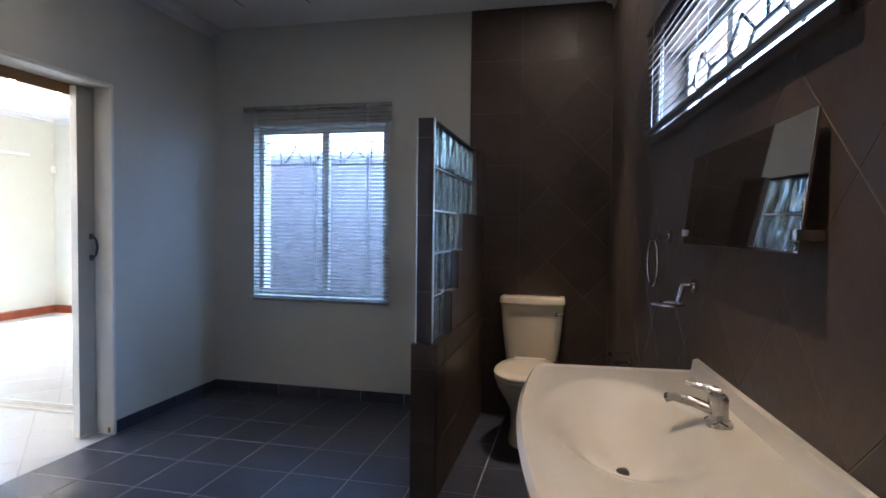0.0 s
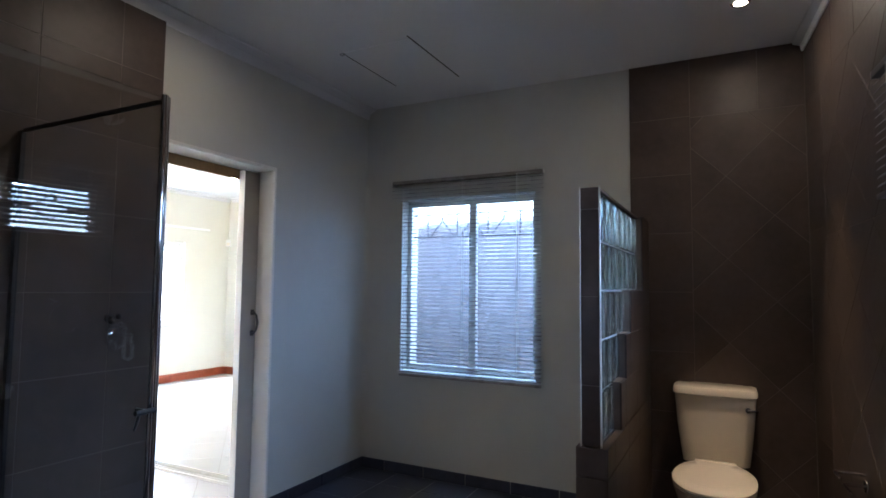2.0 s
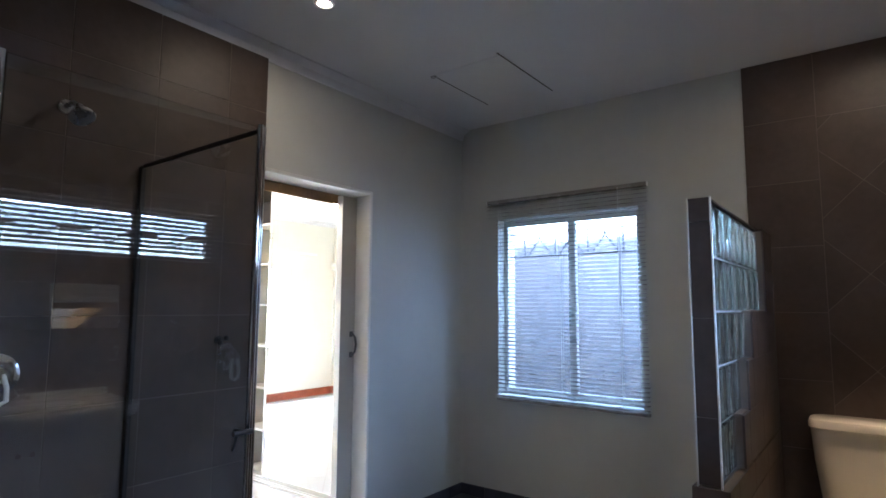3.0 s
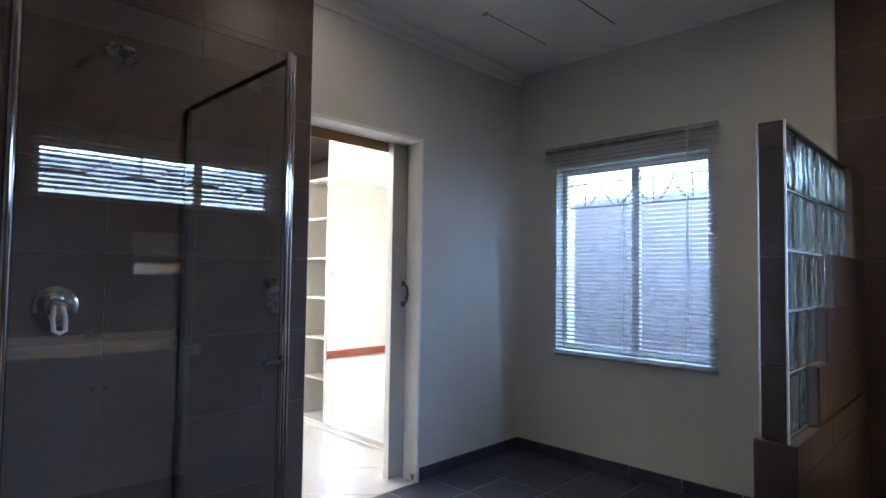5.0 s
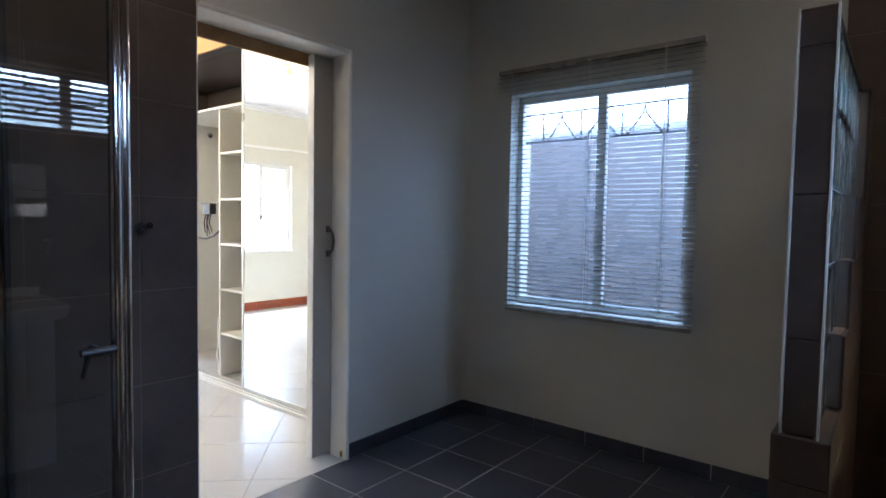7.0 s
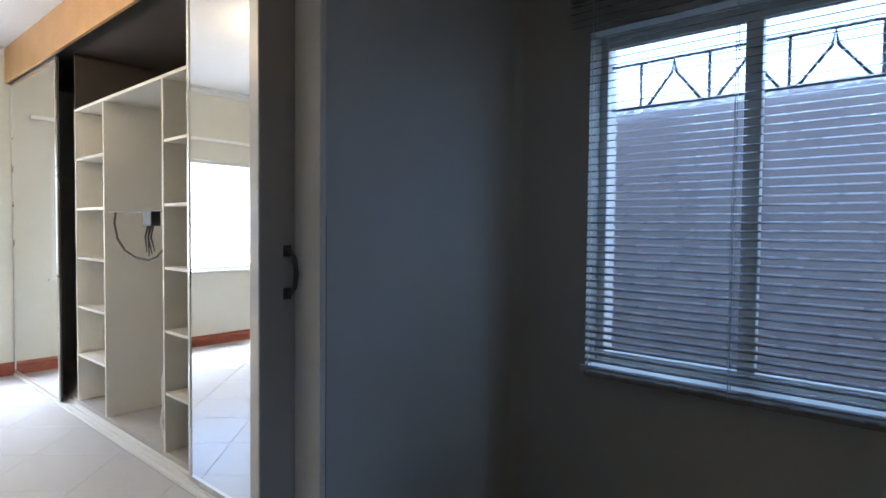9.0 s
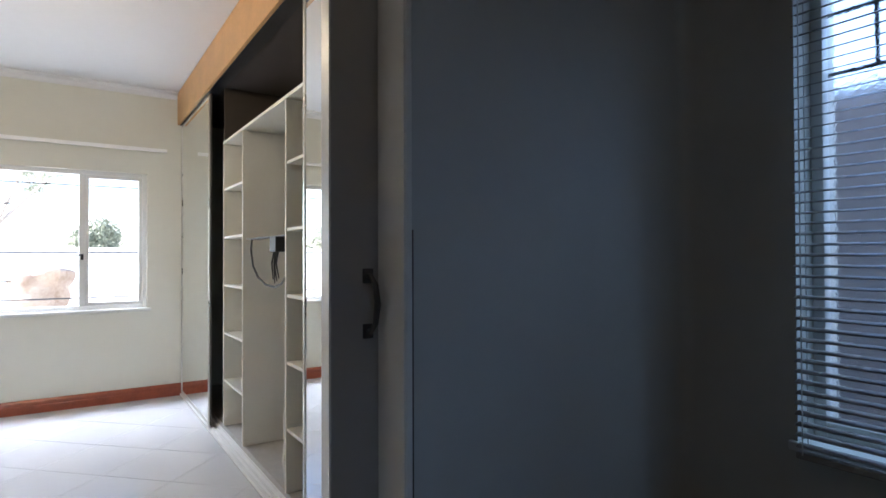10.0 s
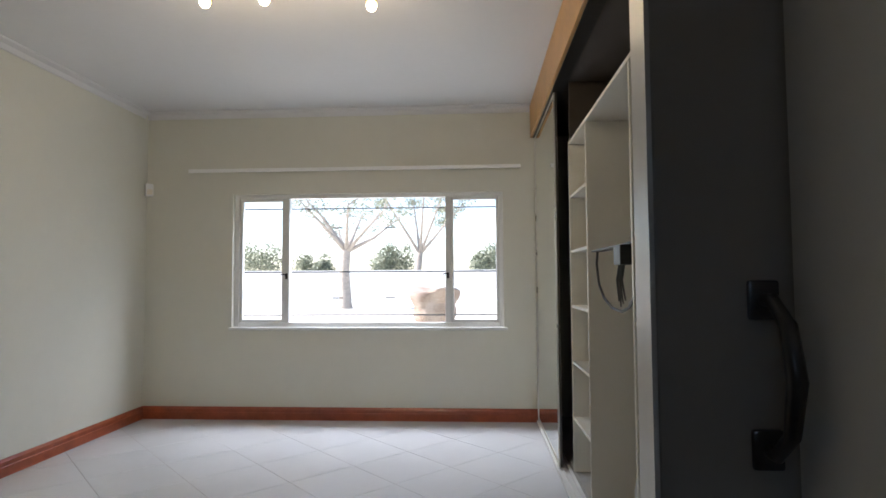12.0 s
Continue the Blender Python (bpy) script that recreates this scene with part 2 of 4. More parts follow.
def tube(bm, points, radius, seg=12, closed=False, caps=True):
    """A round bar along points; radius may be one number or one for each point."""
    pts = [Vector(p) for p in points]
    n = len(pts)
    radii = radius if isinstance(radius, (list, tuple)) else [radius] * n
    rings = []
    side = None
    for i, p in enumerate(pts):
        a = pts[(i - 1) % n] if (closed or i > 0) else p
        b = pts[(i + 1) % n] if (closed or i < n - 1) else p
        d = (b - a).normalized()
        if side is None:
            side = d.orthogonal().normalized()
        side = (side - d * side.dot(d)).normalized()
        up = d.cross(side)
        rings.append([bm.verts.new(p + radii[i] * (math.cos(2 * math.pi * k / seg) * side + math.sin(2 * math.pi * k / seg) * up)) for k in range(seg)])
    for i in range(n if closed else n - 1):
        r0, r1 = rings[i], rings[(i + 1) % n]
        for k in range(seg):
            bm.faces.new((r0[k], r0[(k + 1) % seg], r1[(k + 1) % seg], r1[k]))
    if caps and not closed:
        bm.faces.new(rings[0][::-1])
        bm.faces.new(rings[-1])
    return bm


def rod(p0, p1, r, seg=12):
    return tube(bmesh.new(), [p0, p1], r, seg)


def loft(bm, rings, cap_low=True, cap_high=True):
    """Skins rings of points, all of one length."""
    vs = [[bm.verts.new(p) for p in ring] for ring in rings]
    n = len(vs[0])
    for a, b in zip(vs, vs[1:]):
        for k in range(n):
            bm.faces.new((a[k], a[(k + 1) % n], b[(k + 1) % n], b[k]))
    if cap_low:
        bm.faces.new(vs[0][::-1])
    if cap_high:
        bm.faces.new(vs[-1])
    return bm


def oval(cx, cy, z, rx, ry, n=32, power=2.0, flat_back=None):
    """A ring of points on a rounded outline; power above 2 squares it off."""
    ring = []
    for k in range(n):
        a = 2 * math.pi * k / n
        c, s = math.cos(a), math.sin(a)
        x = cx + rx * math.copysign(abs(c) ** (2 / power), c)
        y = cy + ry * math.copysign(abs(s) ** (2 / power), s)
        if flat_back is not None:
            y = min(y, flat_back)
        ring.append((x, y, z))
    return ring


def disc(bm, centre, axis, radius, depth, seg=24):
    c, a = Vector(centre), Vector(axis).normalized()
    return tube(bm, [c, c + a * depth], radius, seg)


# ---------- pieces: tiles laid on a plane ----------
def clip_poly(poly, rect):
    u0, u1, v0, v1 = rect
    for axis, limit, keep in ((0, u0, 1), (0, u1, -1), (1, v0, 1), (1, v1, -1)):
        out = []
        for i, p in enumerate(poly):
            q = poly[(i + 1) % len(poly)]
            dp, dq = (p[axis] - limit) * keep, (q[axis] - limit) * keep
            if dp >= 0:
                out.append(p)
            if dp * dq < 0:
                f = dp / (dp - dq)
                out.append((p[0] + f * (q[0] - p[0]), p[1] + f * (q[1] - p[1])))
        poly = out
        if len(poly) < 3:
            return []
    return poly


def area(poly):
    return 0.5 * sum(p[0] * q[1] - q[0] * p[1] for p, q in zip(poly, poly[1:] + poly[:1]))


def inset(poly, d):
    clean = [p for i, p in enumerate(poly) if math.dist(p, poly[i - 1]) > 1e-4]
    if len(clean) < 3:
        return []
    if area(clean) < 0:
        clean = clean[::-1]
    out, n = [], len(clean)
    for i in range(n):
        a, b, c = clean[i - 1], clean[i], clean[(i + 1) % n]
        d1, d2 = Vector((b[0] - a[0], b[1] - a[1])).normalized(), Vector((c[0] - b[0], c[1] - b[1])).normalized()
        n1, n2 = Vector((-d1.y, d1.x)), Vector((-d2.y, d2.x))
        k = 1 + n1.dot(n2)
        if k < 0.05:
            return []
        o = (n1 + n2) * (d / k)
        out.append((b[0] + o.x, b[1] + o.y))
    return out if area(out) > 2e-4 else []


def slab_mesh(name, poly, origin, u, v, n, thick, mat, gap=0.0015, chamfer=0.0009):
    low = inset(poly, gap)
    high = inset(low, chamfer) if low else []
    if not high or len(high) != len(low):
        return None
    o, u, v, n = Vector(origin), Vector(u), Vector(v), Vector(n)
    k = len(low)
    verts = [o + u * p[0] + v * p[1] for p in low] + [o + u * p[0] + v * p[1] + n * (thick - chamfer) for p in low] + [o + u * p[0] + v * p[1] + n * thick for p in high]
    faces = [tuple(range(2 * k, 3 * k))]
    for s in (0, k):
        faces += [(s + i, s + (i + 1) % k, s + k + (i + 1) % k, s + k + i) for i in range(k)]
    if u.cross(v).dot(n) < 0:
        faces = [f[::-1] for f in faces]
    me = bpy.data.meshes.new(name)
    me.from_pydata(verts, [], faces)
    me.materials.append(mat)
    return me


def lay(parent, polys, origin, u, v, n, thick, mat, name="tile", gap=0.0015):
    for poly in polys:
        me = slab_mesh(name, poly, origin, u, v, n, thick, mat, gap)
        if me:
            under(new(name, me), parent)


def square_cells(rect, du, dv, u_at, v_at, holes=()):
    """Upright tiles that fill rect, with joints at u_at and v_at, cut round holes."""
    u0, u1, v0, v1 = rect
    out = []
    i = math.floor((u0 - u_at) / du)
    while u_at + i * du < u1:
        j = math.floor((v0 - v_at) / dv)
        while v_at + j * dv < v1:
            a, b = u_at + i * du, v_at + j * dv
            cells = [(max(a, u0), min(a + du, u1), max(b, v0), min(b + dv, v1))]
            for h in holes:
                cells = [c for cell in cells for c in cut(cell, h)]
            out += [[(c[0], c[2]), (c[1], c[2]), (c[1], c[3]), (c[0], c[3])] for c in cells if c[1] - c[0] > 0.012 and c[3] - c[2] > 0.012]
            j += 1
        i += 1
    return out


def cut(cell, h):
    a, b, c, d = cell
    if h[0] >= b or h[1] <= a or h[2] >= d or h[3] <= c:
        return [cell]
    out = []
    if c < h[2]:
        out.append((a, b, c, h[2]))
    if d > h[3]:
        out.append((a, b, h[3], d))
    lo, hi = max(c, h[2]), min(d, h[3])
    if a < h[0]:
        out.append((a, h[0], lo, hi))
    if b > h[1]:
        out.append((h[1], b, lo, hi))
    return out


def diamond_cells(rect, side, at, holes=()):
    """Tiles turned by 45 degrees with a crossing at the point given, clipped to rect less its holes."""
    h = side / math.sqrt(2)
    rects = [rect]
    for hole in holes:
        rects = [c for r in rects for c in cut(r, hole)]
    out = []
    for r in rects:
        reach = int((r[1] - r[0] + r[3] - r[2]) / h) + 40
        for i in range(-reach, reach):
            for j in range(-reach, reach):
                cu, cv = at[0] + (i - j) * h, at[1] + (i + j + 1) * h
                if cu + h < r[0] or cu - h > r[1] or cv + h < r[2] or cv - h > r[3]:
                    continue
                p = clip_poly([(cu, cv - h), (cu + h, cv), (cu, cv + h), (cu - h, cv)], r)
                if len(p) >= 3:
                    out.append(p)
    return out

# ---------- the large structure ----------
XL, XR, YB, H = -2.46, 0.44, 3.592, 2.71       # bathroom: west, east and north faces, ceiling
YS = -1.30                                      # bathroom's south face
WX, WY, BH = -6.93, -0.585, 2.69                 # bedroom: west and south faces, ceiling
DY0, DY1, DH = 1.805, 2.590, 2.045                # doorway between the rooms
X, Y, Z = Vector((1, 0, 0)), Vector((0, 1, 0)), Vector((0, 0, 1))

floor = structure("floor", boxes((XL, 0.62, 2.055, YB + 0.2, -0.14, -0.0015), (XL, 0.80, YS - 0.2, 2.055, -0.14, -0.0015)), M_GROUT, "charcoal slate tile floor with pale grout")
bed_floor = structure("floor_bedroom", boxes((WX - 0.2, XL, WY - 0.2, YB + 0.2, -0.14, -0.0015)), M_BEDGROUT, "pale grey porcelain floor laid on the diagonal")
structure("ceiling", boxes((XL - 0.14, 1.10, YS - 0.2, YB + 0.25, H, H + 0.14)), M_CEIL, "white painted bathroom ceiling")
structure("ceiling_bedroom", boxes((WX - 0.25, XL - 0.14, WY - 0.25, YB + 0.25, BH, BH + 0.17)), M_CEIL, "white painted bedroom ceiling")

# north wall with the frosted window's opening
NW = (-2.138, -1.115, 0.735, 1.985)
wall_north = structure("wall_north", boxes(
    (XL - 0.178, NW[0], YB, YB + 0.24, 0, H), (NW[1], XR + 0.2, YB, YB + 0.24, 0, H),
    (NW[0], NW[1], YB, YB + 0.24, 0, NW[2]), (NW[0], NW[1], YB, YB + 0.24, NW[3], H)), M_PAINT, "warm grey painted bathroom wall")
structure("wall_wardrobe_back", boxes((WX - 0.2, XL - 0.178, YB, YB + 0.24, 0, BH)), M_BEDPAINT, "cream plaster wall behind the wardrobe")
# east wall with the high slot window
EW = (0.86, 2.285, 1.640, 1.985)
EX = XR + 0.012
wall_east = structure("wall_east", boxes(
    (EX, EX + 0.22, YS, EW[0], 0, H), (EX, EX + 0.22, EW[1], YB, 0, H),
    (EX, EX + 0.22, EW[0], EW[1], 0, EW[2]), (EX, EX + 0.22, EW[0], EW[1], EW[3], H)), M_BGROUT, "brown slate tiled bathroom wall")
structure("wall_south", boxes((XL, 1.10, YS - 0.2, YS, 0, H)), M_PAINT, "warm grey painted bathroom wall")
# west wall: doorway, and a pocket for the sliding leaf north of it
PX0, PX1 = -2.568, -2.63
wall_west = structure("wall_west", boxes(
    (XL - 0.178, XL, YS - 0.2, DY0, 0, H), (XL - 0.178, XL, DY0, DY1 + 0.015, DH + 0.015, H),
    (PX0, XL, DY1 + 0.015, YB, 0, H), (XL - 0.178, PX1, DY1 + 0.015, YB, 0, H),
    (PX1, PX0, DY1 + 0.015, YB, DH + 0.015, H)), M_PAINT, "warm grey painted wall with a doorway")
# bedroom shell
BW = (0.200, 2.565, 0.785, 1.950)
structure("wall_bedroom_west", boxes(
    (WX - 0.22, WX, WY - 0.2, BW[0], 0, BH), (WX - 0.22, WX, BW[1], YB, 0, BH),
    (WX - 0.22, WX, BW[0], BW[1], 0, BW[2]), (WX - 0.22, WX, BW[0], BW[1], BW[3], BH)), M_BEDPAINT, "cream painted bedroom wall with a wide window")
structure("wall_bedroom_south", boxes((WX, XL - 0.178, WY - 0.2, WY, 0, BH)), M_BEDPAINT, "cream painted bedroom wall")


def cornice(name, x0, y0, x1, y1, top, size, inward, label):
    """A cove moulding under the ceiling, along a wall."""
    bm = bmesh.new()
    i = Vector((*inward, 0))
    profile = [(0.0, -size), (0.008, -size), (0.012, -size * 0.9), (size * 0.30, -size * 0.42), (size * 0.85, -0.014), (size * 0.95, -0.010), (size * 0.95, 0.0), (0.0, 0.0)]
    rings = [[Vector((x, y, top)) + i * a + Z * b for a, b in profile] for x, y in ((x0, y0), (x1, y1))]
    loft(bm, rings)
    return structure(name, bm, M_CEIL, label)


cornice("cornice_1", XL, YS, XL, YB, H, 0.075, (1, 0), "white cove cornice")
cornice_east = cornice("cornice_2", XR, YS, XR, YB - 0.012, H, 0.055, (-1, 0), "white cove cornice")
cornice("cornice_3", WX, WY, WX, 2.800, BH, 0.06, (1, 0), "white bedroom cove cornice")
cornice("cornice_4", WX + 0.06, WY, XL - 0.178, WY, BH, 0.06, (0, 1), "white bedroom cove cornice")


def skirting(name, x0, y0, x1, y1, inward, height=0.108):
    bm = bmesh.new()
    i = Vector((*inward, 0))
    profile = [(0, 0), (0.018, 0), (0.018, height * 0.55), (0.014, height * 0.60), (0.016, height * 0.66), (0.016, height * 0.84), (0.009, height * 0.95), (0.006, height), (0, height)]
    loft(bm, [[Vector((x, y, 0)) + i * a + Z * b for a, b in profile] for x, y in ((x0, y0), (x1, y1))])
    return structure(name, bm, M_REDWOOD, "varnished red mahogany skirting board")


skirting("baseboard_1", WX, WY, WX, 2.838, (1, 0))
skirting("baseboard_2", WX + 0.018, WY, XL - 0.178, WY, (0, 1))
skirting("baseboard_3", XL - 0.178, WY + 0.018, XL - 0.178, DY0 - 0.03, (-1, 0))

def corner_trim():
    """A quarter-round plaster bead that fills the wall corner."""
    bm = bmesh.new()
    arc = [(XL + 0.036 * (1 - math.sin(a)), YB - 0.036 * (1 - math.cos(a))) for a in [math.pi / 2 * k / 8 for k in range(9)]]
    arc = [(XL, YB)] + arc
    loft(bm, [[(x, y, z) for x, y in arc] for z in (0.083, 2.10)])
    return structure("trim", bm, M_PAINT, "rounded plaster bead in the wall corner", True)


corner_trim()

# ceiling hatch, its edges showing as open joints
hatch = thing("ceiling_hatch", (-1.76, 2.94, H), "white ceiling trapdoor panel with open dark joints", "hatch")
part("panel", boxes((-1.970, -1.520, 2.61, 3.24, H - 0.004, H + 0.01), bevel=0.0015), M_CEIL, hatch)
part("joint", boxes((-1.519, -1.512, 2.58, 3.24, H - 0.003, H + 0.01)), M_DARKVOID, hatch, "dark open joint")
part("joint", boxes((-1.979, -1.972, 2.64, 3.21, H - 0.003, H + 0.01)), M_DARKVOID, hatch, "dark open joint")
part("latch", boxes((-1.995, -1.960, 2.61, 2.635, H - 0.012, H), bevel=0.003), M_DULLCHROME, hatch)

# door frame, leaf and track
frame_1 = structure("door_frame_1", boxes(
    (PX0 - 0.004, XL + 0.010, DY1, DY1 + 0.016, 0, DH + 0.016),
    (XL - 0.178, XL + 0.010, DY0 + 0.016, DY1, DH, DH + 0.016),
    (XL - 0.178, XL - 0.002, DY0, DY0 + 0.016, 0, DH + 0.016), bevel=0.002), M_DOORPAINT, "off-white painted door frame lining")
part("architrave", boxes((XL, XL + 0.012, DY1 + 0.004, DY1 + 0.020, 0, DH + 0.020), (XL, XL + 0.012, DY0 + 0.02, DY1 + 0.004, DH + 0.004, DH + 0.022), bevel=0.003), M_DOORPAINT, frame_1)
# dark strip laid on the wall for the shade in the narrow gap
part("gap_strip", boxes((XL, XL + 0.004, DY1 + 0.020, DY1 + 0.027, 0.085, 1.28)), M_DARKVOID, frame_1, "dark gap beside the frame")
part("track_cover", boxes((-2.637, -2.620, DY0 + 0.016, DY1, 1.985, DH), bevel=0.003), M_BROWNWOOD, frame_1, "brown stained timber track cover")
part("pocket_edge", boxes((XL - 0.178, PX1, DY1, DY1 + 0.016, 0, DH + 0.016), bevel=0.002), M_DOORPAINT, frame_1)
leaf = structure("door_1", boxes((-2.617, -2.577, 2.478, 3.31, 0.012, 2.037), bevel=0.002), M_LEAF, "grey painted sliding door leaf, slid open into the wall")
part("edge_strip", boxes((-2.619, -2.575, 2.473, 2.4775, 0.012, 2.037)), M_DOORPAINT, leaf, "white lipping")
handle = bmesh.new()
hz0, hz1, hy, hx = 1.043, 1.190, 2.566, -2.577
tube(handle, [(hx, hy, hz1 - 0.012), (hx + 0.018, hy, hz1 - 0.010), (hx + 0.034, hy + 0.004, hz1 - 0.030), (hx + 0.040, hy + 0.006, (hz0 + hz1) / 2), (hx + 0.034, hy + 0.004, hz0 + 0.030), (hx + 0.018, hy, hz0 + 0.010), (hx, hy, hz0 + 0.012)], [0.006, 0.006, 0.0065, 0.008, 0.0065, 0.006, 0.006], 10)
box(handle, hx, hx + 0.007, hy - 0.013, hy + 0.013, hz1 - 0.028, hz1 + 0.006, bevel=0.003)
box(handle, hx, hx + 0.007, hy - 0.013, hy + 0.013, hz0 - 0.006, hz0 + 0.028, bevel=0.003)
part("handle", handle, M_SMOKE, leaf, "dark chrome bow pull handle", smooth=True)
part("bolt", disc(bmesh.new(), (-2.47, 2.575, 0.02), Z, 0.007, 0.03, 10), M_BRASS, frame_1, "small brass floor guide", smooth=True)


# ---------- windows ----------
def pane(name, mat, parent, *row):
    ob = part(name, boxes(row), mat, parent)
    ob.visible_shadow = False
    return ob


win1 = structure("window_1", boxes(
    (NW[0], NW[0] + 0.030, YB + 0.09, YB + 0.13, NW[2], NW[3]), (NW[1] - 0.045, NW[1], YB + 0.09, YB + 0.13, NW[2], NW[3]),
    (NW[0] + 0.030, NW[1] - 0.045, YB + 0.09, YB + 0.13, NW[2], NW[2] + 0.045), (NW[0] + 0.030, NW[1] - 0.045, YB + 0.09, YB + 0.13, NW[3] - 0.045, NW[3]), bevel=0.003), M_WHITEMETAL, "white steel window with pebbled privacy glass")
MX = -1.606
part("mullion", boxes((MX - 0.026, MX + 0.026, YB + 0.088, YB + 0.132, NW[2] + 0.046, NW[3] - 0.046), bevel=0.003), M_WHITEMETAL, win1)
pane("pane", M_FROST, win1, NW[0] + 0.027, MX - 0.026, YB + 0.106, YB + 0.112, NW[2] + 0.042, NW[3] - 0.042)
pane("pane", M_FROST, win1, MX + 0.026, NW[1] - 0.042, YB + 0.106, YB + 0.112, NW[2] + 0.042, NW[3] - 0.042)
part("window_sill", boxes((NW[0] - 0.02, NW[1] + 0.02, YB - 0.012, YB + 0.088, NW[2] - 0.022, NW[2] + 0.002), bevel=0.004), M_WHITEMETAL, win1)

grille = thing("burglar_grille", (-1.61, YB + 0.17, NW[2]), "black iron burglar grille with pointed arches outside the window", "grille")
gy = YB + 0.165
for gz in (1.885, 1.72):
    part("bar", rod((NW[0], gy, gz), (NW[1], gy, gz), 0.006, 8), M_BLACKMETAL, grille)
for k in range(4):
    gx = NW[0] + 0.13 + k * 0.245
    part("bar", rod((gx, gy, 1.72), (gx, gy, 1.885), 0.006, 8), M_BLACKMETAL, grille)
    if k < 4 and gx + 0.21 < NW[1]:
        mid = gx + 0.1225
        part("arch", tube(bmesh.new(), [(gx + 0.025, gy, 1.72), (mid - 0.008, gy, 1.832), (mid, gy, 1.885), (mid + 0.008, gy, 1.832), (gx + 0.22, gy, 1.72)], 0.006, 8), M_BLACKMETAL, grille)

win2 = structure("window_2", boxes(
    (EX + 0.10, EX + 0.14, EW[0], EW[0] + 0.04, EW[2], EW[3]), (EX + 0.10, EX + 0.14, EW[1] - 0.04, EW[1], EW[2], EW[3]),
    (EX + 0.10, EX + 0.14, EW[0] + 0.04, EW[1] - 0.04, EW[2], EW[2] + 0.04), (EX + 0.10, EX + 0.14, EW[0] + 0.04, EW[1] - 0.04, EW[3] - 0.03, EW[3]), bevel=0.003), M_WHITEMETAL, "high white steel slot window with pebbled glass")
for my, mw in ((1.775, 0.026),):
    part("mullion", boxes((EX + 0.10, EX + 0.14, my - mw, my + mw, EW[2] + 0.041, EW[3] - 0.031), bevel=0.002), M_WHITEMETAL, win2)
for y0, y1 in ((EW[0] + 0.035, 1.749), (1.801, EW[1] - 0.035)):
    pane("pane", M_HAZE, win2, EX + 0.118, EX + 0.124, y0, y1, EW[2] + 0.035, EW[3] - 0.028)
part("window_sill", boxes((EX - 0.030, EX + 0.099, EW[0] - 0.02, EW[1] + 0.04, EW[2] - 0.030, EW[2] + 0.002), bevel=0.004), M_BROWN, win2, "dark slate window ledge")

grille2 = thing("burglar_grille", (EX + 0.08, 1.65, EW[2]), "black iron burglar grille with lozenges at the high window", "grille")
gx, gz = EX + 0.080, 1.812
for gy in (1.225, 1.610, 1.997):
    part("lozenge", tube(bmesh.new(), [(gx, gy - 0.105, gz), (gx, gy, gz + 0.078), (gx, gy + 0.105, gz), (gx, gy, gz - 0.078)], 0.0062, 8, closed=True), M_BLACKMETAL, grille2)
for y0, y1 in ((EW[0], 1.12), (1.33, 1.505), (1.715, 1.892), (2.102, EW[1])):
    part("bar", rod((gx, y0, gz), (gx, y1, gz), 0.0062, 8), M_BLACKMETAL, grille2)
part("bar", rod((gx, 1.42, gz), (gx, 1.42, EW[3]), 0.0062, 8), M_BLACKMETAL, grille2)

win3 = structure("window_3", boxes(
    (WX - 0.10, WX - 0.04, BW[0], BW[0] + 0.045, BW[2], BW[3]), (WX - 0.10, WX - 0.04, BW[1] - 0.035, BW[1], BW[2], BW[3]),
    (WX - 0.10, WX - 0.04, BW[0] + 0.045, BW[1] - 0.035, BW[2], BW[2] + 0.04), (WX - 0.10, WX - 0.04, BW[0] + 0.045, BW[1] - 0.035, BW[3] - 0.035, BW[3]), bevel=0.004), M_WHITEMETAL, "wide white steel bedroom window with two side casements")
BM1, BM2 = 0.672, 2.089
for my in (BM1, BM2):
    part("mullion", boxes((WX - 0.105, WX - 0.035, my - 0.022, my + 0.022, BW[2] + 0.041, BW[3] - 0.036), bevel=0.004), M_WHITEMETAL, win3)
    cat = bmesh.new()
    box(cat, WX - 0.036, WX - 0.020, my - 0.010, my + 0.010, 1.205, 1.255, bevel=0.003)
    tube(cat, [(WX - 0.022, my, 1.235), (WX - 0.004, my - 0.015, 1.247), (WX - 0.002, my - 0.05, 1.240)], [0.006, 0.006, 0.004], 8)
    part("catch", cat, M_BLACKMETAL, win3, "dark casement catch", smooth=True)
for y0, y1 in ((BW[0] + 0.046, BM1 - 0.023), (BM2 + 0.023, BW[1] - 0.036)):
    part("casement", boxes((WX - 0.09, WX - 0.05, y0, y0 + 0.025, BW[2] + 0.041, BW[3] - 0.036), (WX - 0.09, WX - 0.05, y1 - 0.025, y1, BW[2] + 0.041, BW[3] - 0.036),
                           (WX - 0.09, WX - 0.05, y0 + 0.025, y1 - 0.025, BW[2] + 0.041, BW[2] + 0.066), (WX - 0.09, WX - 0.05, y0 + 0.025, y1 - 0.025, BW[3] - 0.061, BW[3] - 0.036), bevel=0.003), M_WHITEMETAL, win3)
for y0, y1 in ((BW[0] + 0.06, BM1 - 0.04), (BM1 + 0.02, BM2 - 0.02), (BM2 + 0.04, BW[1] - 0.05)):
    pane("pane", M_PANE, win3, WX - 0.074, WX - 0.070, y0, y1, BW[2] + 0.035, BW[3] - 0.032)
part("window_sill", boxes((WX - 0.04, WX + 0.022, BW[0] - 0.02, BW[1] + 0.03, BW[2] - 0.022, BW[2] + 0.004), bevel=0.005), M_WHITEMETAL, win3)
bars3 = thing("burglar_bars", (WX - 0.15, 1.47, BW[2]), "thin dark iron burglar bars outside the bedroom window", "grille")
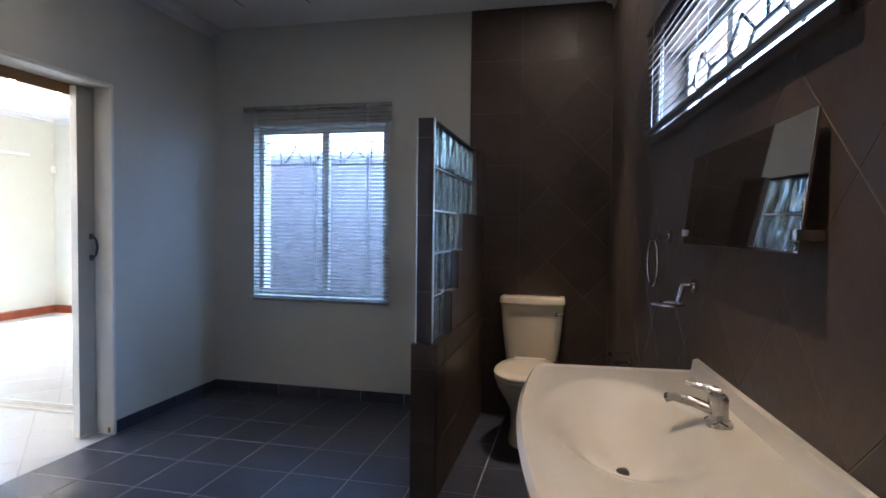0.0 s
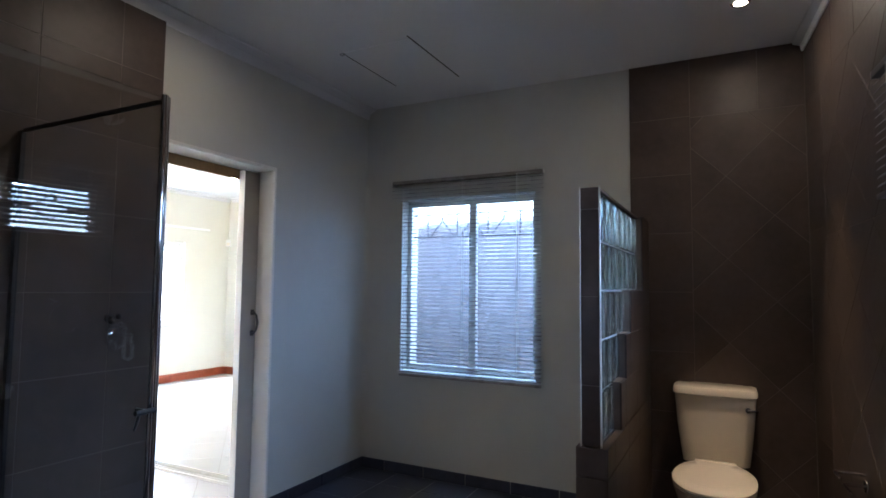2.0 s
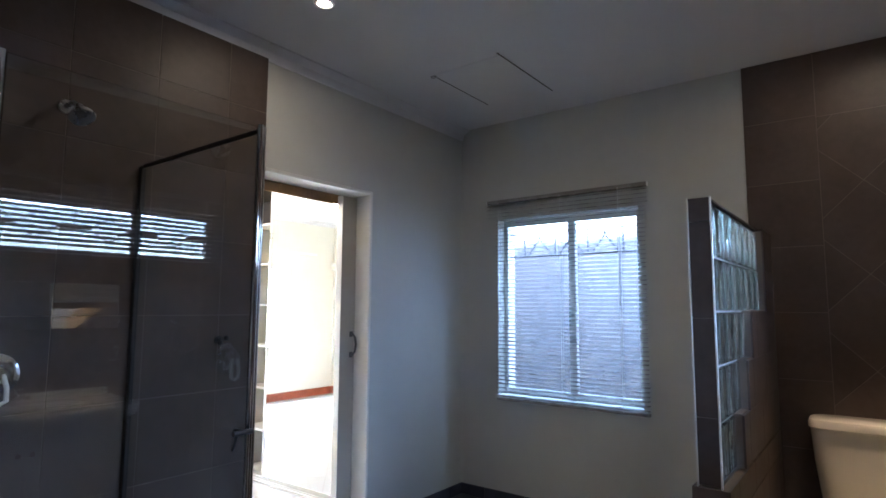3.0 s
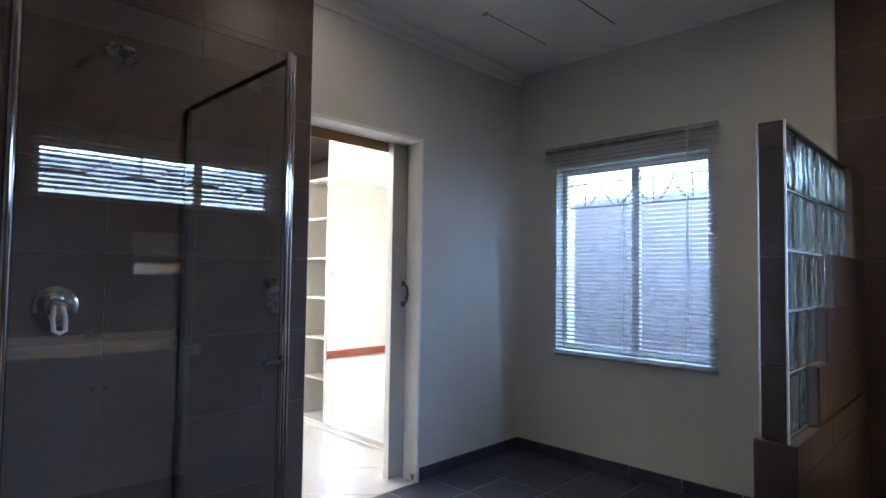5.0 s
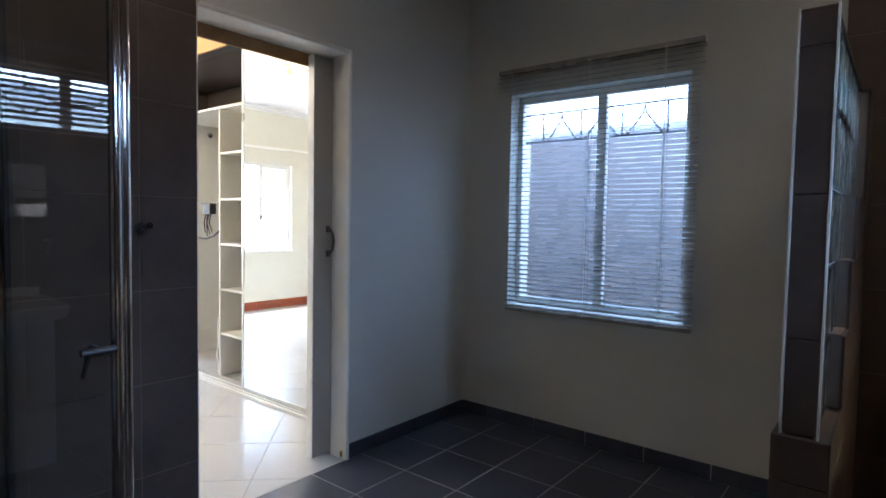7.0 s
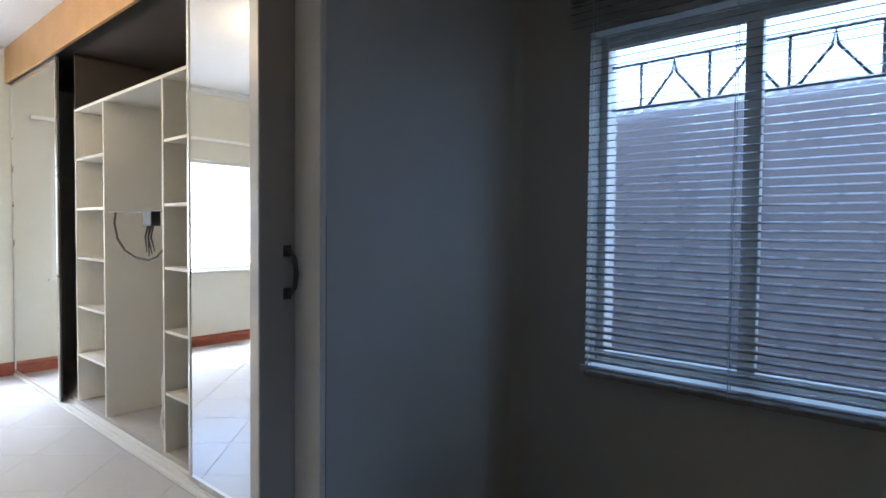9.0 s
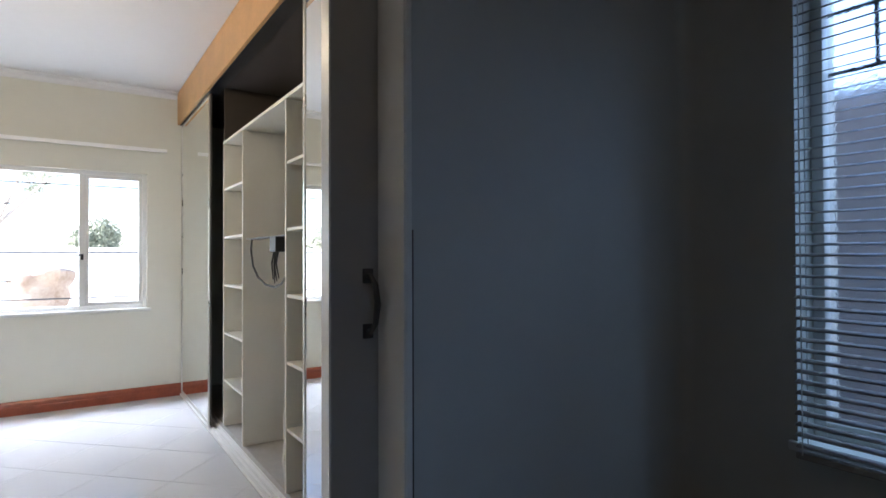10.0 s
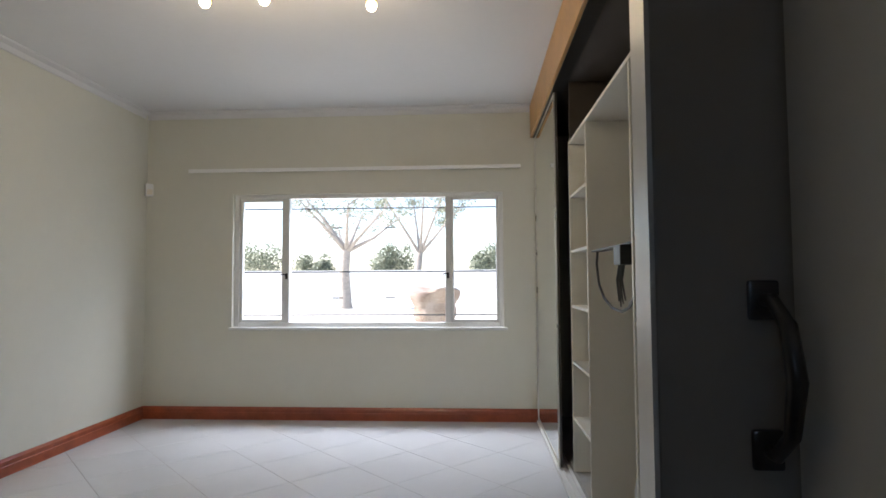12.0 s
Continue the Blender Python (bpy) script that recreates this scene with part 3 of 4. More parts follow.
for gz in (1.835, 1.267, 0.885):
    part("bar", rod((WX - 0.15, BW[0], gz), (WX - 0.15, BW[1], gz), 0.006, 8), M_BLACKMETAL, bars3)
for by in (1.10, 1.57):
    for gz in (1.66, 1.035):
        part("clip", boxes((WX - 0.157, WX - 0.143, by - 0.045, by + 0.045, gz - 0.005, gz + 0.005), bevel=0.001), M_BLACKMETAL, bars3)


# ---------- venetian blinds ----------
def slat_mesh(length, width, tilt, mat):
    """A thin arched strip along x."""
    bm = bmesh.new()
    prof = []
    for side in (0.0005, -0.0005):
        row = []
        for k in range(6):
            s = (k / 5 - 0.5) * width
            row.append((s, 0.0022 * (1 - (2 * s / width) ** 2) + side))
        prof += row if side > 0 else row[::-1]
    c, sn = math.cos(tilt), math.sin(tilt)
    loft(bm, [[(x, a * c - b * sn, a * sn + b * c) for a, b in prof] for x in (-length / 2, length / 2)])
    bmesh.ops.recalc_face_normals(bm, faces=bm.faces)
    me = bpy.data.meshes.new("slat")
    bm.to_mesh(me)
    bm.free()
    me.materials.append(mat)
    me.polygons.foreach_set("use_smooth", [True] * len(me.polygons))
    me.set_sharp_from_angle(angle=radians(40))
    return me


def venetian(label, length, top, bottom, pitch, tilt, cords, m, wand_at, mat, span=None):
    """A blind that hangs along x at y = 0, then is set to the pose m; span: the slats' ends below a wider head."""
    e = thing("venetian_blind", m.translation, label, "blind", "venetian blinds")
    e.matrix_basis = m
    lo, hi = span or (-length / 2, length / 2)
    stray = random.Random(7)

    def add(name, bm, mat, text="", smooth=False):
        ob = link_mesh(name, bm, mat, smooth)
        ob.parent = e
        if text:
            tagged(ob, text)
    add("headrail", boxes((-length / 2, length / 2, -0.014, 0.014, top - 0.026, top), bevel=0.003), mat)
    add("bottom_rail", boxes((lo, hi, -0.013, 0.013, bottom, bottom + 0.018), bevel=0.004), mat)
    me, wide = slat_mesh(hi - lo, 0.026, tilt, mat), slat_mesh(length, 0.026, tilt, mat)
    z = top - 0.042
    while z > bottom + 0.026:
        head = z > top - 0.14
        ob = new("slat", wide if head else me)
        ob.parent = e
        ob.matrix_basis = Matrix.Translation((stray.uniform(-0.002, 0.002) + (0 if head else (lo + hi) / 2), 0, z)) @ Matrix.Rotation(radians(stray.uniform(-1.5, 1.5)), 4, 'X') @ Matrix.Rotation(radians(stray.uniform(-0.08, 0.08)), 4, 'Y')
        z -= pitch
    for cx in cords:
        for cy in (-0.0145, 0.0145):
            add("ladder_cord", tube(bmesh.new(), [(cx, cy, top - 0.02), (cx, cy, bottom + 0.012)], 0.0016, 6), M_PLASTIC)
    add("tilt_wand", tube(bmesh.new(), [(wand_at, -0.022, top - 0.02), (wand_at + 0.004, -0.026, top - 0.4), (wand_at, -0.024, (top + bottom) / 2 - 0.05)], 0.003, 8), M_PLASTIC, smooth=True)
    add("end_cap", boxes((-length / 2 - 0.003, -length / 2, -0.014, 0.014, top - 0.026, top)), M_PLASTIC)
    add("end_cap", boxes((length / 2, length / 2 + 0.003, -0.014, 0.014, top - 0.026, top)), M_PLASTIC)
    return e


BL0, BL1 = -2.205, -1.045
venetian("pewter aluminium venetian blind with open slats over the frosted window", BL1 - BL0 - 0.006, 2.122, 0.706, 0.0268, radians(15),
         (-0.480, 0.0, 0.400), pose((BL0 + BL1) / 2, YB - 0.034, 0), 0.40, M_SLAT, (-0.498, 0.560))
blind_east = venetian("dark pewter venetian blind, slats open, over the high window", 1.50, 2.085, 1.648, 0.0290, radians(-44),
         (-0.60, 0.0, 0.60), EAST_SKEW @ pose(XR - 0.028, 1.570, 0, 0, 0, 90), 0.60, M_DARKSLAT)

# ---------- bathroom things ----------
# partition: tiled base, glass blocks above, stepped down along the tiles
PY0 = 2.280
partition = structure("partition", boxes((-0.520, -0.412, PY0 - 0.008, YB, 0, 0.720), (-0.500, -0.440, PY0 + 0.012, YB, 0.720, 0.728)), M_BGROUT, "slate tiled dividing wall with glass blocks")
ROWS = [(0.735, 2), (0.936, 3), (1.137, 4), (1.338, 7), (1.539, 7)]
BWID, BHEI = 0.145, 0.195
g0 = PY0 + 0.016
for z0, n in ROWS:
    yend = g0 + n * BWID
    if yend < YB - 0.02:
        part("infill", boxes((-0.502, -0.413, yend + 0.004, YB, z0 - 0.005, z0 + BHEI + 0.005)), M_BGROUT, partition)
part("bond", boxes(*[(-0.497, -0.447, g0, g0 + n * BWID + 0.003, z0 - 0.0065, z0 - 0.0005) for z0, n in ROWS[1:]]), M_PLASTIC, partition, "white mortar bed")
block_bm = boxes((-0.036, 0.036, -BWID / 2 + 0.003, BWID / 2 - 0.003, -BHEI / 2 + 0.001, BHEI / 2 - 0.001), bevel=0.007)
block_me = bpy.data.meshes.new("glass_block")
block_bm.to_mesh(block_me)
block_bm.free()
block_me.materials.append(M_BLOCK)
for z0, n in ROWS:
    for k in range(n):
        ob = under(new("glass_block", block_me), partition)
        ob.matrix_basis = Matrix.Translation((-0.472, g0 + (k + 0.5) * BWID, z0 + BHEI / 2))
part("end_core", boxes((-0.500, -0.440, PY0 + 0.008, g0, 0.728, 1.742)), M_BGROUT, partition)
part("cap", boxes((-0.508, -0.434, PY0, g0 + 7 * BWID, 1.740, 1.750), (-0.508, -0.405, g0 + 7 * BWID, YB, 1.740, 1.750), bevel=0.002), M_BROWN, partition, "slate capping")
part("edge_trim", boxes((-0.513, -0.508, PY0 - 0.003, PY0 + 0.012, 0.722, 1.752), bevel=0.001), M_PLASTIC, partition, "white tile trim")
part("edge_trim", boxes((-0.434, -0.429, PY0 - 0.003, PY0 + 0.012, 0.722, 1.752), bevel=0.001), M_PLASTIC, partition, "white tile trim")


def toilet(cx):
    """Close-coupled pan with a tapered cistern."""
    e = thing("toilet", (cx, 3.2, 0), "cream ceramic close-coupled toilet with the lid down", "toilet")
    yb = YB - 0.012
    tank = bmesh.new()
    rings = []
    for z, w, d in ((0.405, 0.150, 0.150), (0.415, 0.165, 0.168), (0.50, 0.176, 0.182), (0.62, 0.190, 0.194), (0.765, 0.200, 0.202), (0.775, 0.200, 0.202)):
        rings.append(oval(cx, yb - d / 2, z, w, d / 2, 40, 5))
    loft(tank, rings)
    part("cistern", tank, M_CERAMIC, e, smooth=True)
    lid = bmesh.new()
    loft(lid, [oval(cx, yb - 0.104, z, w, d, 40, 5) for z, w, d in ((0.776, 0.203, 0.105), (0.782, 0.208, 0.112), (0.806, 0.208, 0.112), (0.818, 0.203, 0.106), (0.823, 0.185, 0.09))])
    part("cistern_lid", lid, M_CERAMIC, e, smooth=True)
    lever = bmesh.new()
    yf = yb - 0.197
    disc(lever, (cx + 0.158, yf + 0.012, 0.722), -Y, 0.013, 0.022, 16)
    tube(lever, [(cx + 0.158, yf - 0.012, 0.722), (cx + 0.176, yf - 0.014, 0.722), (cx + 0.208, yf - 0.010, 0.720)], [0.006, 0.006, 0.0045], 8)
    part("flush_lever", lever, M_CHROME, e, "chrome flush lever", smooth=True)
    pan = bmesh.new()
    rings = []
    for z, rx, ry, cy in ((0.0, 0.115, 0.215, 3.20), (0.02, 0.112, 0.212, 3.20), (0.10, 0.100, 0.195, 3.21), (0.20, 0.108, 0.205, 3.19), (0.28, 0.140, 0.235, 3.145), (0.35, 0.170, 0.262, 3.105), (0.392, 0.180, 0.275, 3.095), (0.402, 0.178, 0.272, 3.095)):
        rings.append(oval(cx, cy, z, rx, ry, 40, 2.2))
    loft(pan, rings)
    part("pan", pan, M_CERAMIC, e, smooth=True)
    part("rear_deck", boxes((cx - 0.135, cx + 0.135, 3.27, yb - 0.005, 0.30, 0.404), bevel=0.02), M_CERAMIC, e, smooth=True)
    seat = bmesh.new()
    loft(seat, [oval(cx, 3.085, z, rx, ry, 40, 2.3, 3.325) for z, rx, ry in ((0.406, 0.178, 0.268), (0.409, 0.184, 0.274), (0.420, 0.184, 0.274), (0.423, 0.181, 0.271))])
    part("seat", seat, M_CERAMIC, e, smooth=True)
    cover = bmesh.new()
    loft(cover, [oval(cx, 3.085, z, rx, ry, 40, 2.3, 3.325) for z, rx, ry in ((0.427, 0.180, 0.270), (0.430, 0.186, 0.276), (0.440, 0.186, 0.276), (0.447, 0.176, 0.264), (0.450, 0.12, 0.19))])
    part("lid", cover, M_CERAMIC, e, smooth=True)
    part("hinge", boxes((cx - 0.10, cx + 0.10, 3.318, 3.352, 0.404, 0.452), bevel=0.008), M_CERAMIC, e, smooth=True)
    return e


toilet(-0.062)


def washbasin():
    """Moulded vanity top with an oval bowl, a bowed front and an upstand on the wall."""
    y0, y1, zt = 0.635, 1.655, 0.822
    cy, cx = 1.145, 0.145
    e = thing("washbasin", (cx, cy, 0.78), "ivory moulded washbasin top with an oval bowl", "basin")
    bm = bmesh.new()
    nu, nv = 72, 48
    xb = XR - 0.001

    def front(y):
        t = (y - cy) / ((y1 - y0) / 2)
        corner = max(0.0, abs(t) - 0.90) / 0.10
        return -0.096 + 0.050 * t * t + 0.050 * corner ** 2.5
    grid = []
    for i in range(nu + 1):
        y = y0 + (y1 - y0) * i / nu
        xf = front(y)
        row = []
        for j in range(nv + 1):
            s = j / nv
            x = xf + (xb - xf) * s
            r = math.hypot((x - cx) / 0.170, (y - cy) / 0.325)
            edge = min(x - xf, y - y0, y1 - y)
            z = zt - 0.010 * max(0.0, 1 - edge / 0.010) ** 2
            if edge < 0.028:
                z += 0.003 * math.sin(math.pi * min(1.0, edge / 0.028))
            if r < 1.08:
                f = 1 - r / 1.08
                z -= 0.125 * (f * f * (3 - 2 * f)) ** 0.78
            row.append(bm.verts.new((x, y, z)))
        grid.append(row)
    for i in range(nu):
        for j in range(nv):
            bm.faces.new((grid[i][j], grid[i][j + 1], grid[i + 1][j + 1], grid[i + 1][j]))
    rim = [grid[i][0] for i in range(nu + 1)] + [grid[nu][j] for j in range(1, nv + 1)] + [grid[i][nv] for i in range(nu - 1, -1, -1)] + [grid[0][j] for j in range(nv - 1, 0, -1)]
    lower = []
    for v in rim:
        d = Vector((v.co.x - 0.20, v.co.y - cy, 0)).normalized() * 0.014
        lower.append(bm.verts.new((min(v.co.x - d.x, xb), v.co.y - d.y, zt - 0.058)))
    n = len(rim)
    for k in range(n):
        bm.faces.new((rim[k], rim[(k + 1) % n], lower[(k + 1) % n], lower[k]))
    part("top", bm, M_BASIN, e, smooth=True)
    up = bmesh.new()
    loft(up, [[(xb, y, zt - 0.004), (xb - 0.030, y, zt - 0.004), (xb - 0.018, y, zt + 0.012), (xb - 0.014, y, zt + h), (xb, y, zt + h + 0.004)] for y, h in ((y0 + 0.02, 0.040), (cy, 0.040), (y1 - 0.06, 0.040), (y1 - 0.035, 0.040))])
    part("upstand", up, M_BASIN, e, smooth=True)
    waste = bmesh.new()
    disc(waste, (cx + 0.01, cy, zt - 0.1265), Z, 0.022, 0.004, 24)
    part("waste", waste, M_CHROME, e, "chrome waste", smooth=True)
    tap = bmesh.new()
    tx, ty = 0.350, cy - 0.005
    part("tap_base", loft(bmesh.new(), [oval(tx, ty, z, rx, ry, 24, 2.6) for z, rx, ry in ((zt - 0.001, 0.028, 0.034), (zt + 0.008, 0.028, 0.034), (zt + 0.012, 0.024, 0.028))]), M_DULLCHROME, e, "chrome mixer tap", smooth=True)
    loft(tap, [oval(tx - s, ty, z, r, r, 24) for z, r, s in ((zt + 0.008, 0.021, 0), (zt + 0.030, 0.020, 0), (zt + 0.058, 0.022, 0.002), (zt + 0.068, 0.020, 0.004), (zt + 0.073, 0.012, 0.004))])
    tube(tap, [(tx - 0.012, ty, zt + 0.032), (tx - 0.045, ty + 0.020, zt + 0.042), (tx - 0.085, ty + 0.045, zt + 0.047), (tx - 0.100, ty + 0.055, zt + 0.040)], [0.012, 0.0115, 0.0105, 0.011], 14)
    part("tap_body", tap, M_DULLCHROME, e, "chrome mixer tap", smooth=True)
    lev = bmesh.new()
    tube(lev, [(tx, ty, zt + 0.070), (tx - 0.026, ty + 0.012, zt + 0.080), (tx - 0.062, ty + 0.034, zt + 0.084)], [0.013, 0.008, 0.005], 12)
    part("tap_lever", lev, M_DULLCHROME, e, "chrome mixer tap", smooth=True)
    return e


basin = washbasin()
vanity = thing("vanity_cabinet", (0.20, 1.145, 0), "white melamine vanity cabinet under the basin", "cabinet")
for y0, y1 in ((0.690, 0.708), (1.582, 1.600)):
    part("side_panel", boxes((0.060, XR - 0.002, y0, y1, 0.08, 0.764), bevel=0.002), M_PLASTIC, vanity)
part("base_panel", boxes((0.060, XR - 0.002, 0.709, 1.581, 0.08, 0.098)), M_PLASTIC, vanity)
part("back_panel", boxes((XR - 0.010, XR - 0.002, 0.709, 1.581, 0.099, 0.69)), M_PLASTIC, vanity)
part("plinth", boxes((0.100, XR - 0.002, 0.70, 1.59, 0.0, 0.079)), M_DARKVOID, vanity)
for y0, y1, k in ((0.693, 1.142, 1.115), (1.148, 1.597, 1.175)):
    dr = part("door", boxes((0.040, 0.0585, y0, y1, 0.085, 0.745), bevel=0.003), M_PLASTIC, vanity)
    part("knob", disc(bmesh.new(), (0.040, k, 0.62), -X, 0.012, 0.022, 16), M_CHROME, dr, "chrome knob", smooth=True)

mirror = thing("wall_mirror", (XR - 0.02, 1.276, 1.22), "frameless wall mirror leaning back on chrome clips", "mirror")
tiltm = Matrix.Translation((XR - 0.042, 0.900, 1.214)) @ Matrix.Rotation(radians(6.0), 4, 'Y')
bmm = bmesh.new()
box(bmm, -0.003, 0.003, 0.0, 0.752, 0.0, 0.262, bevel=0.001, m=tiltm)
part("mirror_glass", bmm, M_DARKMIRROR, mirror)
for cy in (0.905, 1.648):
    part("clip", boxes((XR - 0.052, XR - 0.001, cy - 0.010, cy + 0.010, 1.236, 1.258), bevel=0.004), M_CHROME, mirror, "chrome clip", smooth=True)


def ring_points(c, u, v, r, n=28):
    return [Vector(c) + Vector(u) * r * math.cos(2 * math.pi * k / n) + Vector(v) * r * math.sin(2 * math.pi * k / n) for k in range(n)]


def towel_ring():
    y, z = 1.988, 1.232
    e = thing("towel_ring", (XR, y, z), "chrome towel ring on the tiled wall", "towel ring")
    m = bmesh.new()
    disc(m, (XR - 0.001, y, z), -X, 0.023, 0.010, 20)
    tube(m, [(XR - 0.008, y, z), (XR - 0.045, y, z)], [0.012, 0.010], 14)
    tube(m, [(XR - 0.045, y - 0.018, z), (XR - 0.045, y + 0.018, z)], 0.010, 14)
    part("mount", m, M_CHROME, e, smooth=True)
    part("ring", tube(bmesh.new(), ring_points((XR - 0.048, y + 0.070, z - 0.100), Y, Z, 0.088), 0.0045, 10, closed=True), M_CHROME, e, smooth=True)
    return e


def tumbler_holder():
    y, z = 1.657, 1.084
    e = thing("tumbler_holder", (XR, y, z), "empty chrome tumbler ring on the tiled wall", "holder")
    m = bmesh.new()
    disc(m, (XR - 0.001, y, z), -X, 0.022, 0.010, 20)
    tube(m, [(XR - 0.008, y, z), (XR - 0.040, y, z - 0.002), (XR - 0.056, y - 0.010, z - 0.052)], [0.011, 0.010, 0.007], 12)
    part("mount", m, M_CHROME, e, smooth=True)
    pts = [p for p in ring_points((XR - 0.092, y - 0.035, z - 0.054), X, Y, 0.046)]
    part("ring", tube(bmesh.new(), pts, 0.0045, 10, closed=True), M_CHROME, e, smooth=True)
    return e


def roll_holder():
    y, z = 2.70, 0.600
    e = thing("toilet_roll_holder", (XR, y, z), "empty chrome toilet roll holder on the tiled wall", "holder")
    m = bmesh.new()
    disc(m, (XR - 0.001, y, z), -X, 0.022, 0.010, 20)
    part("mount", m, M_CHROME, e, smooth=True)
    part("arm", tube(bmesh.new(), [(XR - 0.008, y, z), (XR - 0.07, y, z), (XR - 0.078, y - 0.008, z), (XR - 0.078, y - 0.13, z)], 0.007, 10), M_CHROME, e, smooth=True)
    part("arm", tube(bmesh.new(), [(XR - 0.004, y, z + 0.045), (XR - 0.10, y, z + 0.045), (XR - 0.108, y - 0.008, z + 0.045), (XR - 0.108, y - 0.10, z + 0.045)], 0.006, 10), M_CHROME, e, smooth=True)
    return e


ring_holder = towel_ring()
cup_holder = tumbler_holder()
paper_holder = roll_holder()

# shower enclosure: a fixed side panel, a door left ajar, a fixed front panel
shower = thing("shower_enclosure", (-2.0, 0.6, 0), "chrome-framed clear glass shower enclosure with its door closed", "shower")
GT = 1.935
ob = part("side_panel", boxes((-2.440, -1.612, 1.191, 1.199, 0.015, GT - 0.006)), M_GLASS, shower, "clear glass panel")
ob.visible_shadow = False
part("wall_channel", boxes((-2.446, -2.420, 1.183, 1.207, 0.0, GT), bevel=0.002), M_BLACKMETAL, shower)
part("top_rail", boxes((-2.420, -1.612, 1.188, 1.202, GT - 0.008, GT + 0.008), bevel=0.002), M_BLACKMETAL, shower, "dark rubber-edged top rail")
part("corner_post", rod((-1.592, 1.195, 0.0), (-1.592, 1.195, GT + 0.012), 0.013, 16), M_CHROME, shower, smooth=True)
P = Vector((-1.560, 1.165, 0))
along = Vector((-math.sin(radians(0.0)), -math.cos(radians(0.0)), 0))
turn = Matrix.Translation(P) @ Matrix.Rotation(math.atan2(along.y, along.x), 4, 'Z')
bmd = bmesh.new()
box(bmd, 0.012, 0.690, -0.004, 0.004, 0.020, GT - 0.004, m=turn)
door = part("shower_door", bmd, M_GLASS, shower, "clear glass door")
door.visible_shadow = False
part("door_stile", tube(bmesh.new(), [P, P + Z * (GT + 0.005)], 0.012, 16), M_CHROME, shower, "chrome door edge", smooth=True)
knob = bmesh.new()
kc = P + along * 0.045 + Z * 0.965
out = Vector((math.cos(radians(0.0)), -math.sin(radians(0.0)), 0))
tube(knob, [kc - out * 0.006, kc + out * 0.040], [0.007, 0.007], 12)
tube(knob, [kc + out * 0.042 - along * 0.028, kc + out * 0.042 + along * 0.036], [0.008, 0.008], 12)
tube(knob, [kc + out * 0.040 + along * 0.02, kc + out * 0.034 + along * 0.03 - Z * 0.05], [0.005, 0.004], 10)
part("door_knob", knob, M_SMOKE, shower, "dark chrome knob", smooth=True)
bmf = bmesh.new()
box(bmf, 0.715, 1.300, -0.004, 0.004, 0.020, GT - 0.004, m=turn)
fixed = part("front_panel", bmf, M_GLASS, shower, "clear glass panel")
fixed.visible_shadow = False
part("hinge_post", tube(bmesh.new(), [P + along * 0.703, P + along * 0.703 + Z * GT], 0.011, 14), M_CHROME, shower, smooth=True)
bmt = bmesh.new()
box(bmt, 0.715, 1.300, -0.007, 0.007, GT - 0.004, GT + 0.010, bevel=0.002, m=turn)
part("front_rail", bmt, M_DULLCHROME, shower)
structure("wall_shower_end", boxes((XL + 0.012, -1.64, -0.27, -0.165, 0, H)), M_BROWN, "brown slate tiled shower end wall")

mixer = thing("shower_mixer", (XL, 0.739, 1.095), "chrome shower mixer with a loop lever on the tiled wall", "mixer")
WT = XL + 0.013
b1 = bmesh.new()
loft(b1, [[Vector((WT + d, 0.739, 1.10)) + Y * r * math.cos(a) + Z * r * math.sin(a) for a in [2 * math.pi * k / 32 for k in range(32)]] for d, r in ((0, 0.075), (0.006, 0.075), (0.016, 0.060), (0.020, 0.035), (0.050, 0.032), (0.056, 0.026))])
part("plate", b1, M_CHROME, mixer, smooth=True)
part("lever", tube(bmesh.new(), [(WT + 0.050, 0.728, 1.105), (WT + 0.062, 0.722, 1.06), (WT + 0.066, 0.726, 1.015), (WT + 0.066, 0.744, 1.005), (WT + 0.066, 0.762, 1.015), (WT + 0.062, 0.762, 1.06), (WT + 0.050, 0.752, 1.105)], 0.008, 10), M_PLASTIC, mixer, "white loop lever", smooth=True)
head = thing("wall_shower", (XL, 0.90, 2.11), "dull chrome shower rose on a short arm", "shower head")
part("flange", disc(bmesh.new(), (WT, 0.895, 2.115), X, 0.028, 0.008, 20), M_DULLCHROME, head, smooth=True)
part("arm", tube(bmesh.new(), [(WT, 0.895, 2.115), (WT + 0.06, 0.900, 2.120), (WT + 0.105, 0.905, 2.095)], 0.010, 12), M_DULLCHROME, head, smooth=True)
rose = bmesh.new()
rd = Vector((0.55, 0.05, -0.83)).normalized()
rc = Vector((WT + 0.100, 0.905, 2.100))
tube(rose, [rc, rc + rd * 0.02, rc + rd * 0.045, rc + rd * 0.058, rc + rd * 0.064], [0.014, 0.018, 0.040, 0.046, 0.043], 20)
part("rose", rose, M_DULLCHROME, head, smooth=True)
hook = thing("robe_hook", (XL, 1.592, 1.19), "chrome double robe hook on the tiled wall", "hook")
hb = bmesh.new()
disc(hb, (WT, 1.592, 1.188), X, 0.020, 0.008, 18)
tube(hb, [(WT + 0.006, 1.592, 1.188), (WT + 0.036, 1.592, 1.191)], [0.009, 0.008], 12)
part("mount", hb, M_BLACKMETAL, hook, smooth=True)
for s in (-1, 1):
    kb = bmesh.new()
    bmesh.ops.create_uvsphere(kb, u_segments=14, v_segments=10, radius=0.013, matrix=Matrix.Translation((WT + 0.045, 1.592 + s * 0.016, 1.188 + s * 0.010)))
    part("knob", kb, M_BLACKMETAL, hook, smooth=True)


